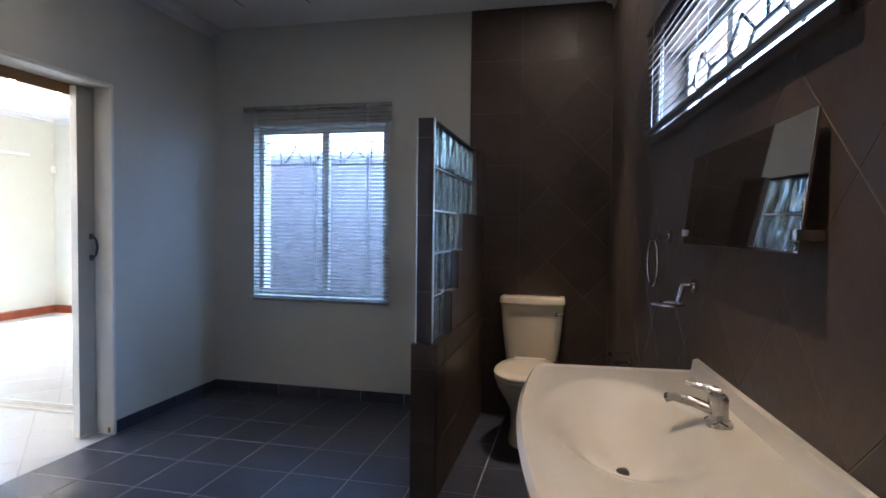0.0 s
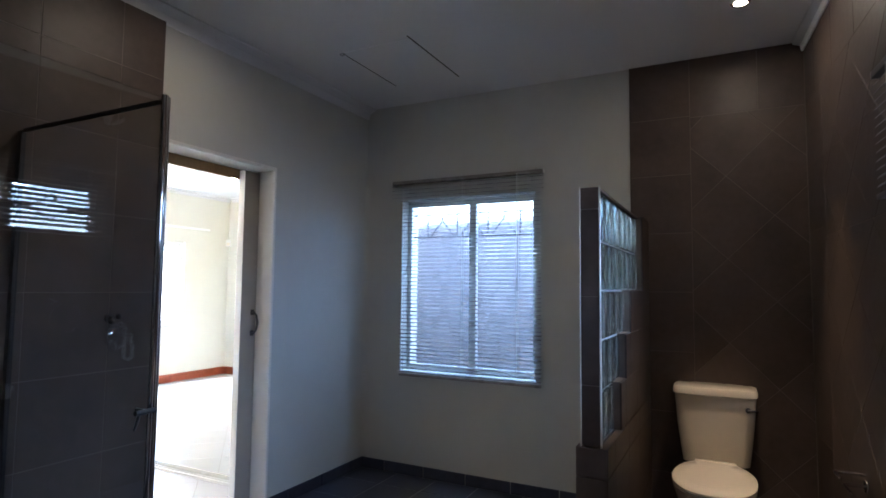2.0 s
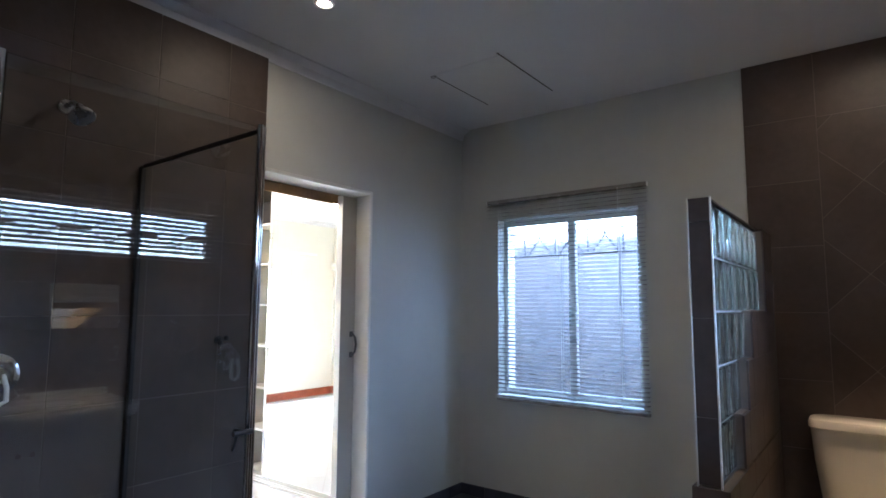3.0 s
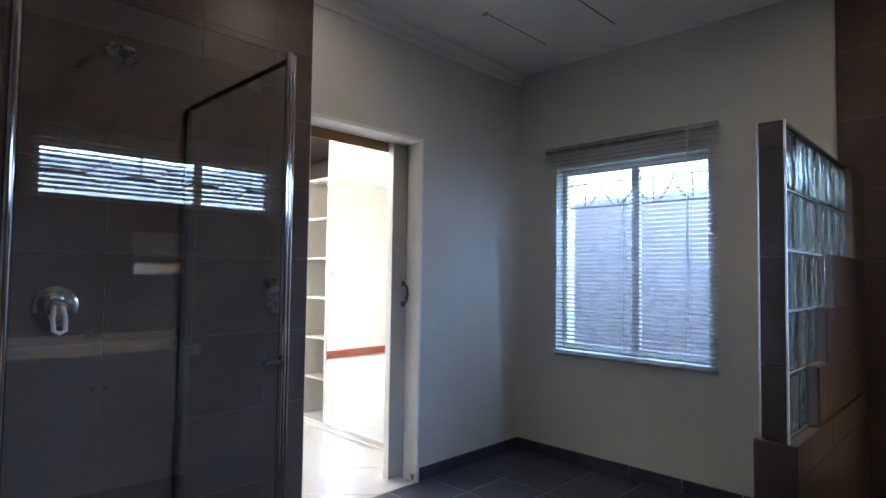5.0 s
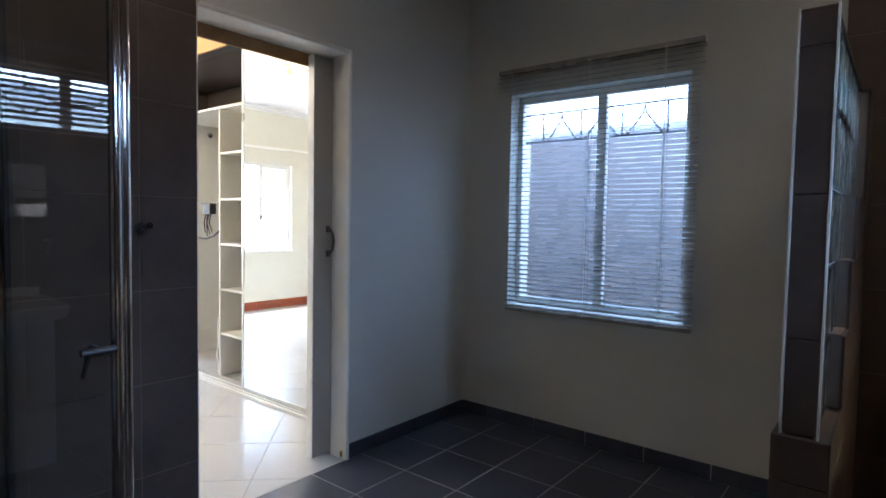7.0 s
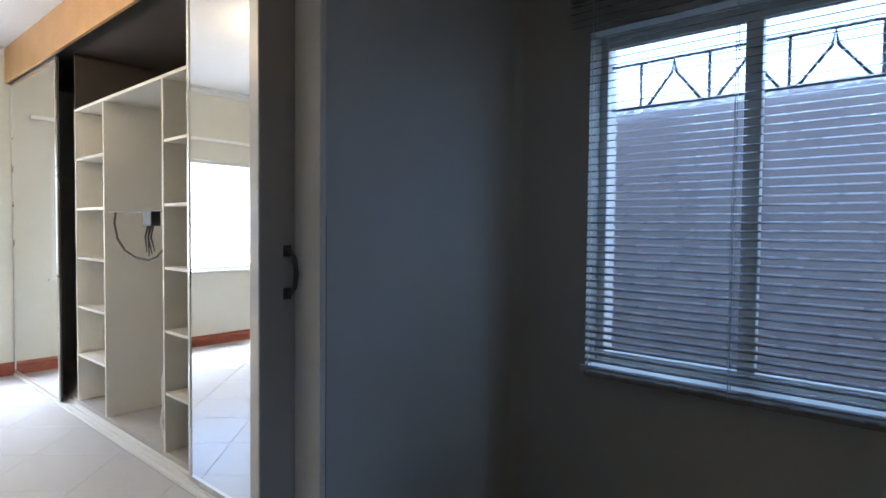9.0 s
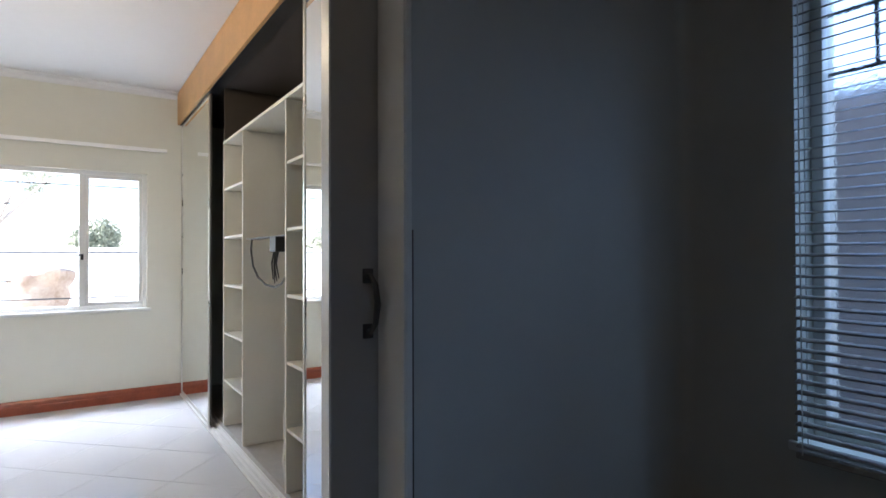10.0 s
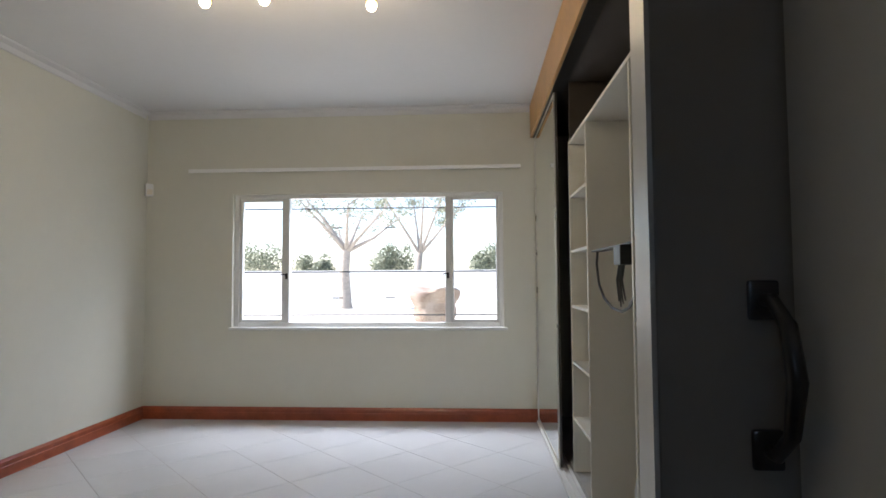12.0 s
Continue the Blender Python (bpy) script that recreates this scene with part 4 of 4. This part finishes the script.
def downlight(x, y, ceiling):
    e = thing("downlight", (0, 0, 0), "small round recessed halogen downlight, lit", "downlight", "ceiling downlights")
    ring = bmesh.new()
    prof = [(0.028, 0.0), (0.030, -0.004), (0.042, -0.005), (0.046, -0.002), (0.046, 0.001)]
    loft(ring, [[(r * math.cos(a), r * math.sin(a), z) for a in [2 * math.pi * k / 28 for k in range(28)]] for r, z in prof], False, False)
    part("bezel", ring, M_CHROME, e, smooth=True)
    part("lens", disc(bmesh.new(), (0, 0, 0.0), -Z, 0.028, 0.002, 24), M_DOWNGLOW, e, "glowing lens")
    e.matrix_basis = Matrix.Translation((x, y, ceiling))
    return e


first = downlight(DOWNLIGHTS[0][0], DOWNLIGHTS[0][1], H - 0.001)
for dx, dy, watts in DOWNLIGHTS[1:]:
    copy_thing(first, Matrix.Translation((dx, dy, H - 0.001)))

# ---------- bedroom things ----------
wardrobe = thing("wardrobe", (-4.9, 3.2, 0), "built-in beech wardrobe with sliding mirror doors, half open", "wardrobe")
part("pelmet", boxes((WX + 0.002, XL - 0.180, 2.803, 2.823, 2.405, BH - 0.001), bevel=0.002), M_PELMET, wardrobe, "golden beech pelmet")
# brown inner faces, the shade of the open recess put into their colour
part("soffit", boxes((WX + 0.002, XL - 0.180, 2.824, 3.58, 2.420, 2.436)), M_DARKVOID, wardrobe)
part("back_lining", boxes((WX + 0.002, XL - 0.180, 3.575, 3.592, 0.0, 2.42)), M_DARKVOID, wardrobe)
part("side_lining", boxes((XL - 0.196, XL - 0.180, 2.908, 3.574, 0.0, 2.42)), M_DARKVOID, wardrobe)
# dark sheet added for the shade between mirror door and shelf tower
part("gap_shade_sheet", boxes((-5.600, -5.585, 2.913, 3.574, 0.0, 2.42)), M_DARKVOID, wardrobe)
part("floor_board", boxes((WX + 0.002, XL - 0.180, 2.910, 3.574, 0.0, 0.050)), M_CONCRETE, wardrobe, "grey wardrobe floor")
part("floor_track", boxes((WX + 0.002, XL - 0.180, 2.826, 2.838, 0, 0.016), (WX + 0.002, XL - 0.180, 2.860, 2.866, 0, 0.016), (WX + 0.002, XL - 0.180, 2.890, 2.908, 0, 0.022), (WX + 0.002, XL - 0.180, 2.838, 2.890, 0, 0.004), bevel=0.001), M_WHITEMETAL, wardrobe, "white aluminium twin floor track")
part("top_track", boxes((WX + 0.002, XL - 0.180, 2.824, 2.903, 2.404, 2.419)), M_BLACKMETAL, wardrobe)
part("top_board", boxes((-5.570, -3.640, 2.900, 3.56, 2.016, 2.034), bevel=0.001), M_MELAMINE, wardrobe, "cream melamine top board")


def mirror_door(x0, x1, y, name_label):
    body = part("sliding_door", boxes((x0, x1, y + 0.006, y + 0.018, 0.018, 2.402)), M_DARKVOID, wardrobe, name_label)
    part("mirror", boxes((x0 + 0.020, x1 - 0.020, y + 0.001, y + 0.0055, 0.045, 2.385)), M_MIRROR, body, "silvered mirror")
    for a, b in ((x0, x0 + 0.020), (x1 - 0.020, x1)):
        part("stile", boxes((a, b, y - 0.004, y + 0.006, 0.018, 2.402), bevel=0.001), M_ALU, body, "aluminium edge profile")
    part("rail", boxes((x0 + 0.020, x1 - 0.020, y - 0.002, y + 0.006, 0.018, 0.045)), M_ALU, body)
    part("rail", boxes((x0 + 0.020, x1 - 0.020, y - 0.002, y + 0.006, 2.385, 2.402)), M_ALU, body)


mirror_door(WX + 0.012, -5.73, 2.840, "sliding mirror door")
mirror_door(-3.850, XL - 0.186, 2.870, "sliding mirror door")

SHELVES = [0.375, 0.705, 1.038, 1.368, 1.702]


def tower(x0, x1, label):
    e = thing("shelf_tower", ((x0 + x1) / 2, 3.2, 0.05), label, "shelf unit", "wardrobe shelf towers")
    for a in (x0, x1 - 0.016):
        part("side_panel", boxes((a, a + 0.016, 2.900, 3.556, 0.051, 2.015), bevel=0.001), M_MELAMINE, e)
    part("back_panel", boxes((x0 + 0.016, x1 - 0.016, 3.550, 3.556, 0.051, 2.015)), M_MELAMINE, e)
    for z in SHELVES:
        part("shelf", boxes((x0 + 0.0165, x1 - 0.0165, 2.904, 3.549, z - 0.016, z), bevel=0.001), M_MELAMINE, e)
    return e


tower(-5.565, -5.030, "empty cream melamine shelf tower in the open wardrobe")
tower(-4.205, -3.655, "empty cream melamine shelf tower behind the mirror door")

tvbox = thing("junction_box", (-4.23, 3.0, 1.30), "black cable box with loose leads on the shelf tower's side", "electrical box")
part("box", boxes((-4.400, -4.295, 2.880, 2.930, 1.250, 1.328), bevel=0.004), M_DARKPLASTIC, tvbox)
part("bracket", boxes((-4.950, -4.2065, 2.904, 2.960, 1.329, 1.335)), M_DARKPLASTIC, tvbox, "thin black bracket")
part("cable", tube(bmesh.new(), [(-4.93, 2.93, 1.330), (-4.955, 2.93, 1.27), (-4.90, 2.928, 1.17), (-4.78, 2.925, 1.105), (-4.60, 2.92, 1.068), (-4.42, 2.915, 1.062), (-4.30, 2.912, 1.085), (-4.215, 2.91, 1.13)], 0.006, 8), M_DARKPLASTIC, tvbox, smooth=True)
stray_lead = random.Random(3)
for k in range(4):
    x = -4.385 + 0.024 * k
    part("lead", tube(bmesh.new(), [(x, 2.900, 1.255), (x - 0.012 + stray_lead.uniform(-0.02, 0.02), 2.895, 1.19), (x - 0.01 + stray_lead.uniform(-0.03, 0.03), 2.897, 1.11 + stray_lead.uniform(-0.03, 0.04))], [0.005, 0.005, 0.003], 8), M_DARKPLASTIC, tvbox, smooth=True)
cord = bmesh.new()
tube(cord, [(-4.212, 2.916, 0.52), (-4.235, 2.906, 0.42), (-4.22, 2.904, 0.30), (-4.245, 2.904, 0.20), (-4.225, 2.908, 0.12), (-4.26, 2.928, 0.056)], 0.006, 8)
single("hanging_cord", cord, M_PLASTIC, "white electrical cord hanging to the wardrobe floor", "cord", smooth=True)
railb = bmesh.new()
disc(railb, (-4.984, 3.26, 1.93), X, 0.022, 0.012, 16)
single("rail_bracket", railb, M_CHROME, "chrome hanging-rail socket inside the wardrobe", "bracket", smooth=True)

curtain = thing("curtain_rail", (WX + 0.04, 1.26, 2.16), "long white double curtain rail above the window", "curtain rail")
part("rail", boxes((WX + 0.030, WX + 0.052, -0.186, 2.715, 2.142, 2.172), bevel=0.004), M_RAIL, curtain)
for y in (-0.05, 0.85, 1.75, 2.62):
    part("bracket", boxes((WX + 0.001, WX + 0.030, y - 0.008, y + 0.008, 2.150, 2.166), bevel=0.002), M_WHITEMETAL, curtain)
sensor = thing("motion_detector", (WX + 0.02, WY + 0.03, 1.995), "small white alarm motion detector in the corner", "detector")
m45 = Matrix.Translation((WX + 0.040, WY + 0.040, 1.995)) @ Matrix.Rotation(radians(45), 4, 'Z')
sb = bmesh.new()
box(sb, -0.022, 0.022, -0.032, 0.032, -0.055, 0.055, bevel=0.008, m=m45)
part("housing", sb, M_PLASTIC, sensor, smooth=True)
sl = bmesh.new()
box(sl, 0.0205, 0.026, -0.022, 0.022, -0.040, 0.005, bevel=0.002, m=m45)
part("lens", sl, M_CERAMIC, sensor)

lightbar = thing("spotlight_bar", (-4.76, 1.43, BH), "polished brass ceiling bar with four lit spotlights", "ceiling light")
part("plate", boxes((-4.82, -4.72, 1.31, 1.55, BH - 0.022, BH - 0.001), bevel=0.006), M_BRASS, lightbar)
part("bar", rod((-4.77, 0.98, BH - 0.05), (-4.77, 1.87, BH - 0.05), 0.010, 12), M_BRASS, lightbar, smooth=True)
part("stem", rod((-4.77, 1.43, BH - 0.05), (-4.77, 1.43, BH - 0.01), 0.010, 12), M_BRASS, lightbar, smooth=True)
for bx, by in BED_LAMPS:
    arm = Vector((bx, by, 2.51))
    base = Vector((-4.77, by, BH - 0.05))
    away = (arm - base).normalized()
    hd = part("lamp_head", tube(bmesh.new(), [base, base + away * 0.03, base + away * 0.05, base + away * 0.105], [0.008, 0.008, 0.021, 0.026], 16), M_BRASS, lightbar, smooth=True)
    bulb = bmesh.new()
    bmesh.ops.create_uvsphere(bulb, u_segments=16, v_segments=12, radius=0.025, matrix=Matrix.Translation(base + away * 0.118))
    part("bulb", bulb, M_BULB, hd, "glowing reflector bulb", smooth=True)

# ---------- outside ----------
structure("roof", boxes((WX - 0.62, 1.20, YS - 0.5, YB + 0.52, 2.845, 2.95)), M_CONCRETE, "flat roof with eaves")
ground = structure("ground", boxes((-600, 600, -600, 600, -0.5, -0.15)), M_SAND, "sun-bleached dry lawn")
garden_wall = structure("garden_wall", boxes((-38.3, -38.0, -60, 60, -0.15, 1.72), (-38.36, -37.94, -60, 60, 1.72, 1.78)), M_WHITEWASH, "long whitewashed boundary wall")
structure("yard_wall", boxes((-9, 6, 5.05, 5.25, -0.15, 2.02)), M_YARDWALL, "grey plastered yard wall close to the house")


def leaf_cloud(bm, centre, size, count, rnd, leaf=0.2):
    for _ in range(count):
        v = Vector((rnd.gauss(0, 1), rnd.gauss(0, 1), rnd.gauss(0, 1)))
        v = v.normalized() * (rnd.random() ** 0.4)
        c = Vector(centre) + Vector((v.x * size[0], v.y * size[1], v.z * size[2]))
        a = Vector((rnd.uniform(-1, 1), rnd.uniform(-1, 1), rnd.uniform(-1, 1))).normalized() * leaf * rnd.uniform(0.6, 1.3)
        b = a.orthogonal().normalized() * leaf * rnd.uniform(0.3, 0.6)
        bm.faces.new([bm.verts.new(p) for p in (c - a, c - b * 0.8, c + a, c + b)])


def tree(x, y, height, fork, seed, leaves, label):
    rnd = random.Random(seed)
    e = thing("tree", (x, y, -0.15), label, "tree", "garden trees")
    tr = bmesh.new()
    top = Vector((x + rnd.uniform(-0.2, 0.2), y + rnd.uniform(-0.2, 0.2), fork))
    tube(tr, [(x, y, -0.2), (x, y, 0.2), (x + 0.05, y - 0.05, fork * 0.6), top], [0.36, 0.28, 0.23, 0.20], 12)
    part("trunk", tr, M_BARK, e, smooth=True)
    crown = bmesh.new()
    for k in range(7):
        a = 2 * math.pi * k / 7 + rnd.uniform(-0.3, 0.3)
        reach = height * rnd.uniform(0.30, 0.50)
        end = top + Vector((math.cos(a) * reach, math.sin(a) * reach, (height - fork) * rnd.uniform(0.45, 1.0)))
        mid = top.lerp(end, 0.5) + Vector((0, 0, rnd.uniform(-0.25, 0.15)))
        lb = bmesh.new()
        tube(lb, [top - Z * 0.1, mid, end], [0.12, 0.07, 0.025], 8)
        for s in range(4):
            p = mid.lerp(end, rnd.uniform(0.1, 0.9))
            q = p + Vector((rnd.uniform(-1, 1), rnd.uniform(-1, 1), rnd.uniform(0.1, 0.9))) * height * 0.13
            tube(lb, [p, q], [0.03, 0.010], 6)
            leaf_cloud(crown, q, (0.55, 0.55, 0.4), leaves, rnd, 0.10)
        part("limb", lb, M_BARK, e, smooth=True)
        leaf_cloud(crown, end, (0.7, 0.7, 0.5), leaves, rnd, 0.10)
    part("crown", crown, M_LEAVES, e)


def shrub(x, y, w, h, seed):
    rnd = random.Random(seed)
    e = thing("shrub", (x, y, -0.15), "dusty green garden shrub by the boundary wall", "shrub", "garden shrubs")
    cb = bmesh.new()
    for k in range(9):
        leaf_cloud(cb, (x + rnd.uniform(-w, w) * 0.6, y + rnd.uniform(-w, w) * 0.7, h * rnd.uniform(0.45, 0.85)), (w * 0.4, w * 0.4, h * 0.3), 260, rnd, 0.14)
    part("leaves", cb, M_LEAVES, e)
    st = bmesh.new()
    for k in range(5):
        tube(st, [(x, y, -0.2), (x + rnd.uniform(-w, w) * 0.4, y + rnd.uniform(-w, w) * 0.5, h * 0.6)], [0.07, 0.02], 6)
    part("stems", st, M_BARK, e)


tree(-28.2, -3.7, 5.4, 2.6, 11, 30, "bare-limbed garden tree with sparse leaves")
tree(-40.5, -1.5, 8.5, 3.0, 5, 120, "leafy garden tree behind the boundary wall")
for x, y, w, h, s in ((-41, -3.4, 1.8, 3.6, 1), (-41, -8.7, 1.3, 2.7, 2), (-42, -12.7, 2.6, 4.2, 3), (-41, 3.5, 1.6, 3.2, 4)):
    shrub(x, y, w, h, s)

stump = bmesh.new()
rs = random.Random(4)
rings = []
for z, r in ((-0.2, 0.24), (0.2, 0.22), (0.45, 0.25), (0.66, 0.32), (0.80, 0.30), (0.93, 0.36), (1.00, 0.37), (1.03, 0.34)):
    rings.append([(-11.1 + r * 0.8 * math.cos(a) * (1 + 0.20 * math.sin(3 * a + z * 5) + rs.uniform(-0.09, 0.09)), 1.66 + r * 1.05 * math.sin(a) * (1 + 0.12 * math.sin(5 * a)), z + 0.05 * math.sin(2 * a) * max(0.0, z)) for a in [2 * math.pi * k / 26 for k in range(26)]])
loft(stump, rings)
single("tree_stump", stump, M_STUMP, "weathered tan tree stump standing on the lawn", "stump", smooth=True)

# ---------- tiles ----------
# bathroom floor
lay(floor, square_cells((XL + 0.001, 0.60, 2.055, YB), 0.318, 0.325, -1.830, 2.380) + square_cells((XL + 0.001, 0.75, YS, 2.055), 0.318, 0.325, -1.830, 2.380), (0, 0, -0.008), X, Y, Z, 0.008, M_SLATE, gap=0.0032)
# skirting tiles
lay(wall_north, square_cells((XL, -0.522, 0.0, 0.082), 0.325, 0.2, -1.607, 0.0), (0, YB, 0), X, Z, -Y, 0.010, M_SLATE, "skirting_tile", 0.0032)
lay(wall_west, square_cells((DY1 + 0.022, YB - 0.010, 0.0, 0.082), 0.325, 0.2, 2.79, 0.0), (XL, 0, 0), Y, Z, X, 0.010, M_SLATE, "skirting_tile", 0.0032)
# north wall beside the toilet: an upright border round tiles on the diagonal
TX0, TXB, TZB = -0.507, -0.165, 2.357
part("tile_bed", boxes((TX0, 0.416, YB - 0.0105, YB, 0.0, H)), M_BGROUT, wall_north)
lay(wall_north, square_cells((TX0, TXB, 0.0, H), 0.342, 0.346, TX0, 0.291), (0, YB - 0.004, 0), X, Z, -Y, 0.008, M_BROWN, gap=0.0014)
lay(wall_north, square_cells((TXB, 0.412, TZB, H), 0.352, 0.5, TXB, TZB), (0, YB - 0.004, 0), X, Z, -Y, 0.008, M_BROWN, gap=0.0014)
lay(wall_north, diamond_cells((TXB, 0.412, 0.0, TZB), 0.335, (0.018, 1.046)), (0, YB - 0.004, 0), X, Z, -Y, 0.008, M_BROWN, gap=0.0014)
# east wall
hole = (EW[0] - 0.01, EW[1] + 0.01, EW[2] - 0.03, EW[3] + 0.01)
part("tile_bed", boxes((EX - 0.0092, EX, YS, EW[0] - 0.01, 0, TZB), (EX - 0.0092, EX, EW[1] + 0.01, YB - 0.013, 0, TZB), (EX - 0.0092, EX, EW[0] - 0.01, EW[1] + 0.01, 0, EW[2] - 0.03), (EX - 0.0092, EX, EW[0] - 0.01, EW[1] + 0.01, EW[3] + 0.01, TZB), (EX - 0.0092, EX, YS, YB - 0.013, TZB, H)), M_BGROUT, wall_east)
lay(wall_east, diamond_cells((YS, YB - 0.36, 0.0, TZB), 0.345, (1.05, 0.62), (hole,)), (EX, 0, 0), Y, Z, -X, 0.010, M_BROWN, gap=0.0014)
lay(wall_east, square_cells((YB - 0.36, YB - 0.013, 0.0, TZB), 0.5, 0.352, YB - 0.36, 0.245), (EX, 0, 0), Y, Z, -X, 0.010, M_BROWN, gap=0.0014)
lay(wall_east, square_cells((YS, YB - 0.013, TZB, H), 0.352, 0.5, 0.2, TZB), (EX, 0, 0), Y, Z, -X, 0.010, M_BROWN, gap=0.0014)
# west wall in the shower
part("tile_bed", boxes((XL, XL + 0.0115, YS, DY0 + 0.002, 0.0, H)), M_BGROUT, wall_west)
lay(wall_west, square_cells((YS, DY0 + 0.004, 0.0, H), 0.345, 0.348, 1.592, 0.956), (XL + 0.004, 0, 0), Y, Z, X, 0.009, M_BROWN, gap=0.0014)
# the partition's base and end
lay(partition, square_cells((-0.524, -0.408, 0.0, 0.724), 0.5, 0.345, -0.524, 0.265), (0, PY0 - 0.008, 0), X, Z, -Y, 0.008, M_BROWN, gap=0.0015)
lay(partition, square_cells((-0.508, -0.434, 0.728, 1.742), 0.5, 0.350, -0.508, 0.961), (0, PY0 + 0.008, 0), X, Z, -Y, 0.008, M_BROWN, gap=0.0015)
lay(partition, square_cells((PY0 - 0.014, YB - 0.013, 0.0, 0.724), 0.345, 0.345, PY0 + 0.15, 0.265), (-0.412, 0, 0), Y, Z, X, 0.008, M_BROWN, gap=0.0015)
lay(partition, square_cells((PY0 - 0.014, YB, 0.0, 0.724), 0.345, 0.345, PY0 + 0.15, 0.265), (-0.520, 0, 0), Y, Z, -X, 0.008, M_BROWN, gap=0.0015)
for z0, n in ROWS:
    yend = g0 + n * BWID
    if yend < YB - 0.02:
        lay(partition, square_cells((yend + 0.002, YB - 0.013, z0 - 0.004, z0 + BHEI + 0.002), 0.345, 0.4, yend + 0.12, z0 - 0.004), (-0.413, 0, 0), Y, Z, X, 0.008, M_BROWN, gap=0.0008)
        lay(partition, square_cells((yend + 0.002, YB, z0 - 0.004, z0 + BHEI + 0.002), 0.345, 0.4, yend + 0.12, z0 - 0.004), (-0.502, 0, 0), Y, Z, -X, 0.008, M_BROWN, gap=0.0012)
# bedroom floor on the diagonal
lay(bed_floor, diamond_cells((WX, XL - 0.001, WY, 2.824), 0.444, (-5.76, 1.53)), (0, 0, -0.008), X, Y, Z, 0.008, M_BEDTILE, gap=0.0016)

# the east wall, and all that is fixed to it, is turned out of square
for ob in (wall_east, cornice_east, win2, grille2, basin, vanity, mirror, ring_holder, cup_holder, paper_holder):
    ob.matrix_basis = EAST_SKEW @ ob.matrix_basis
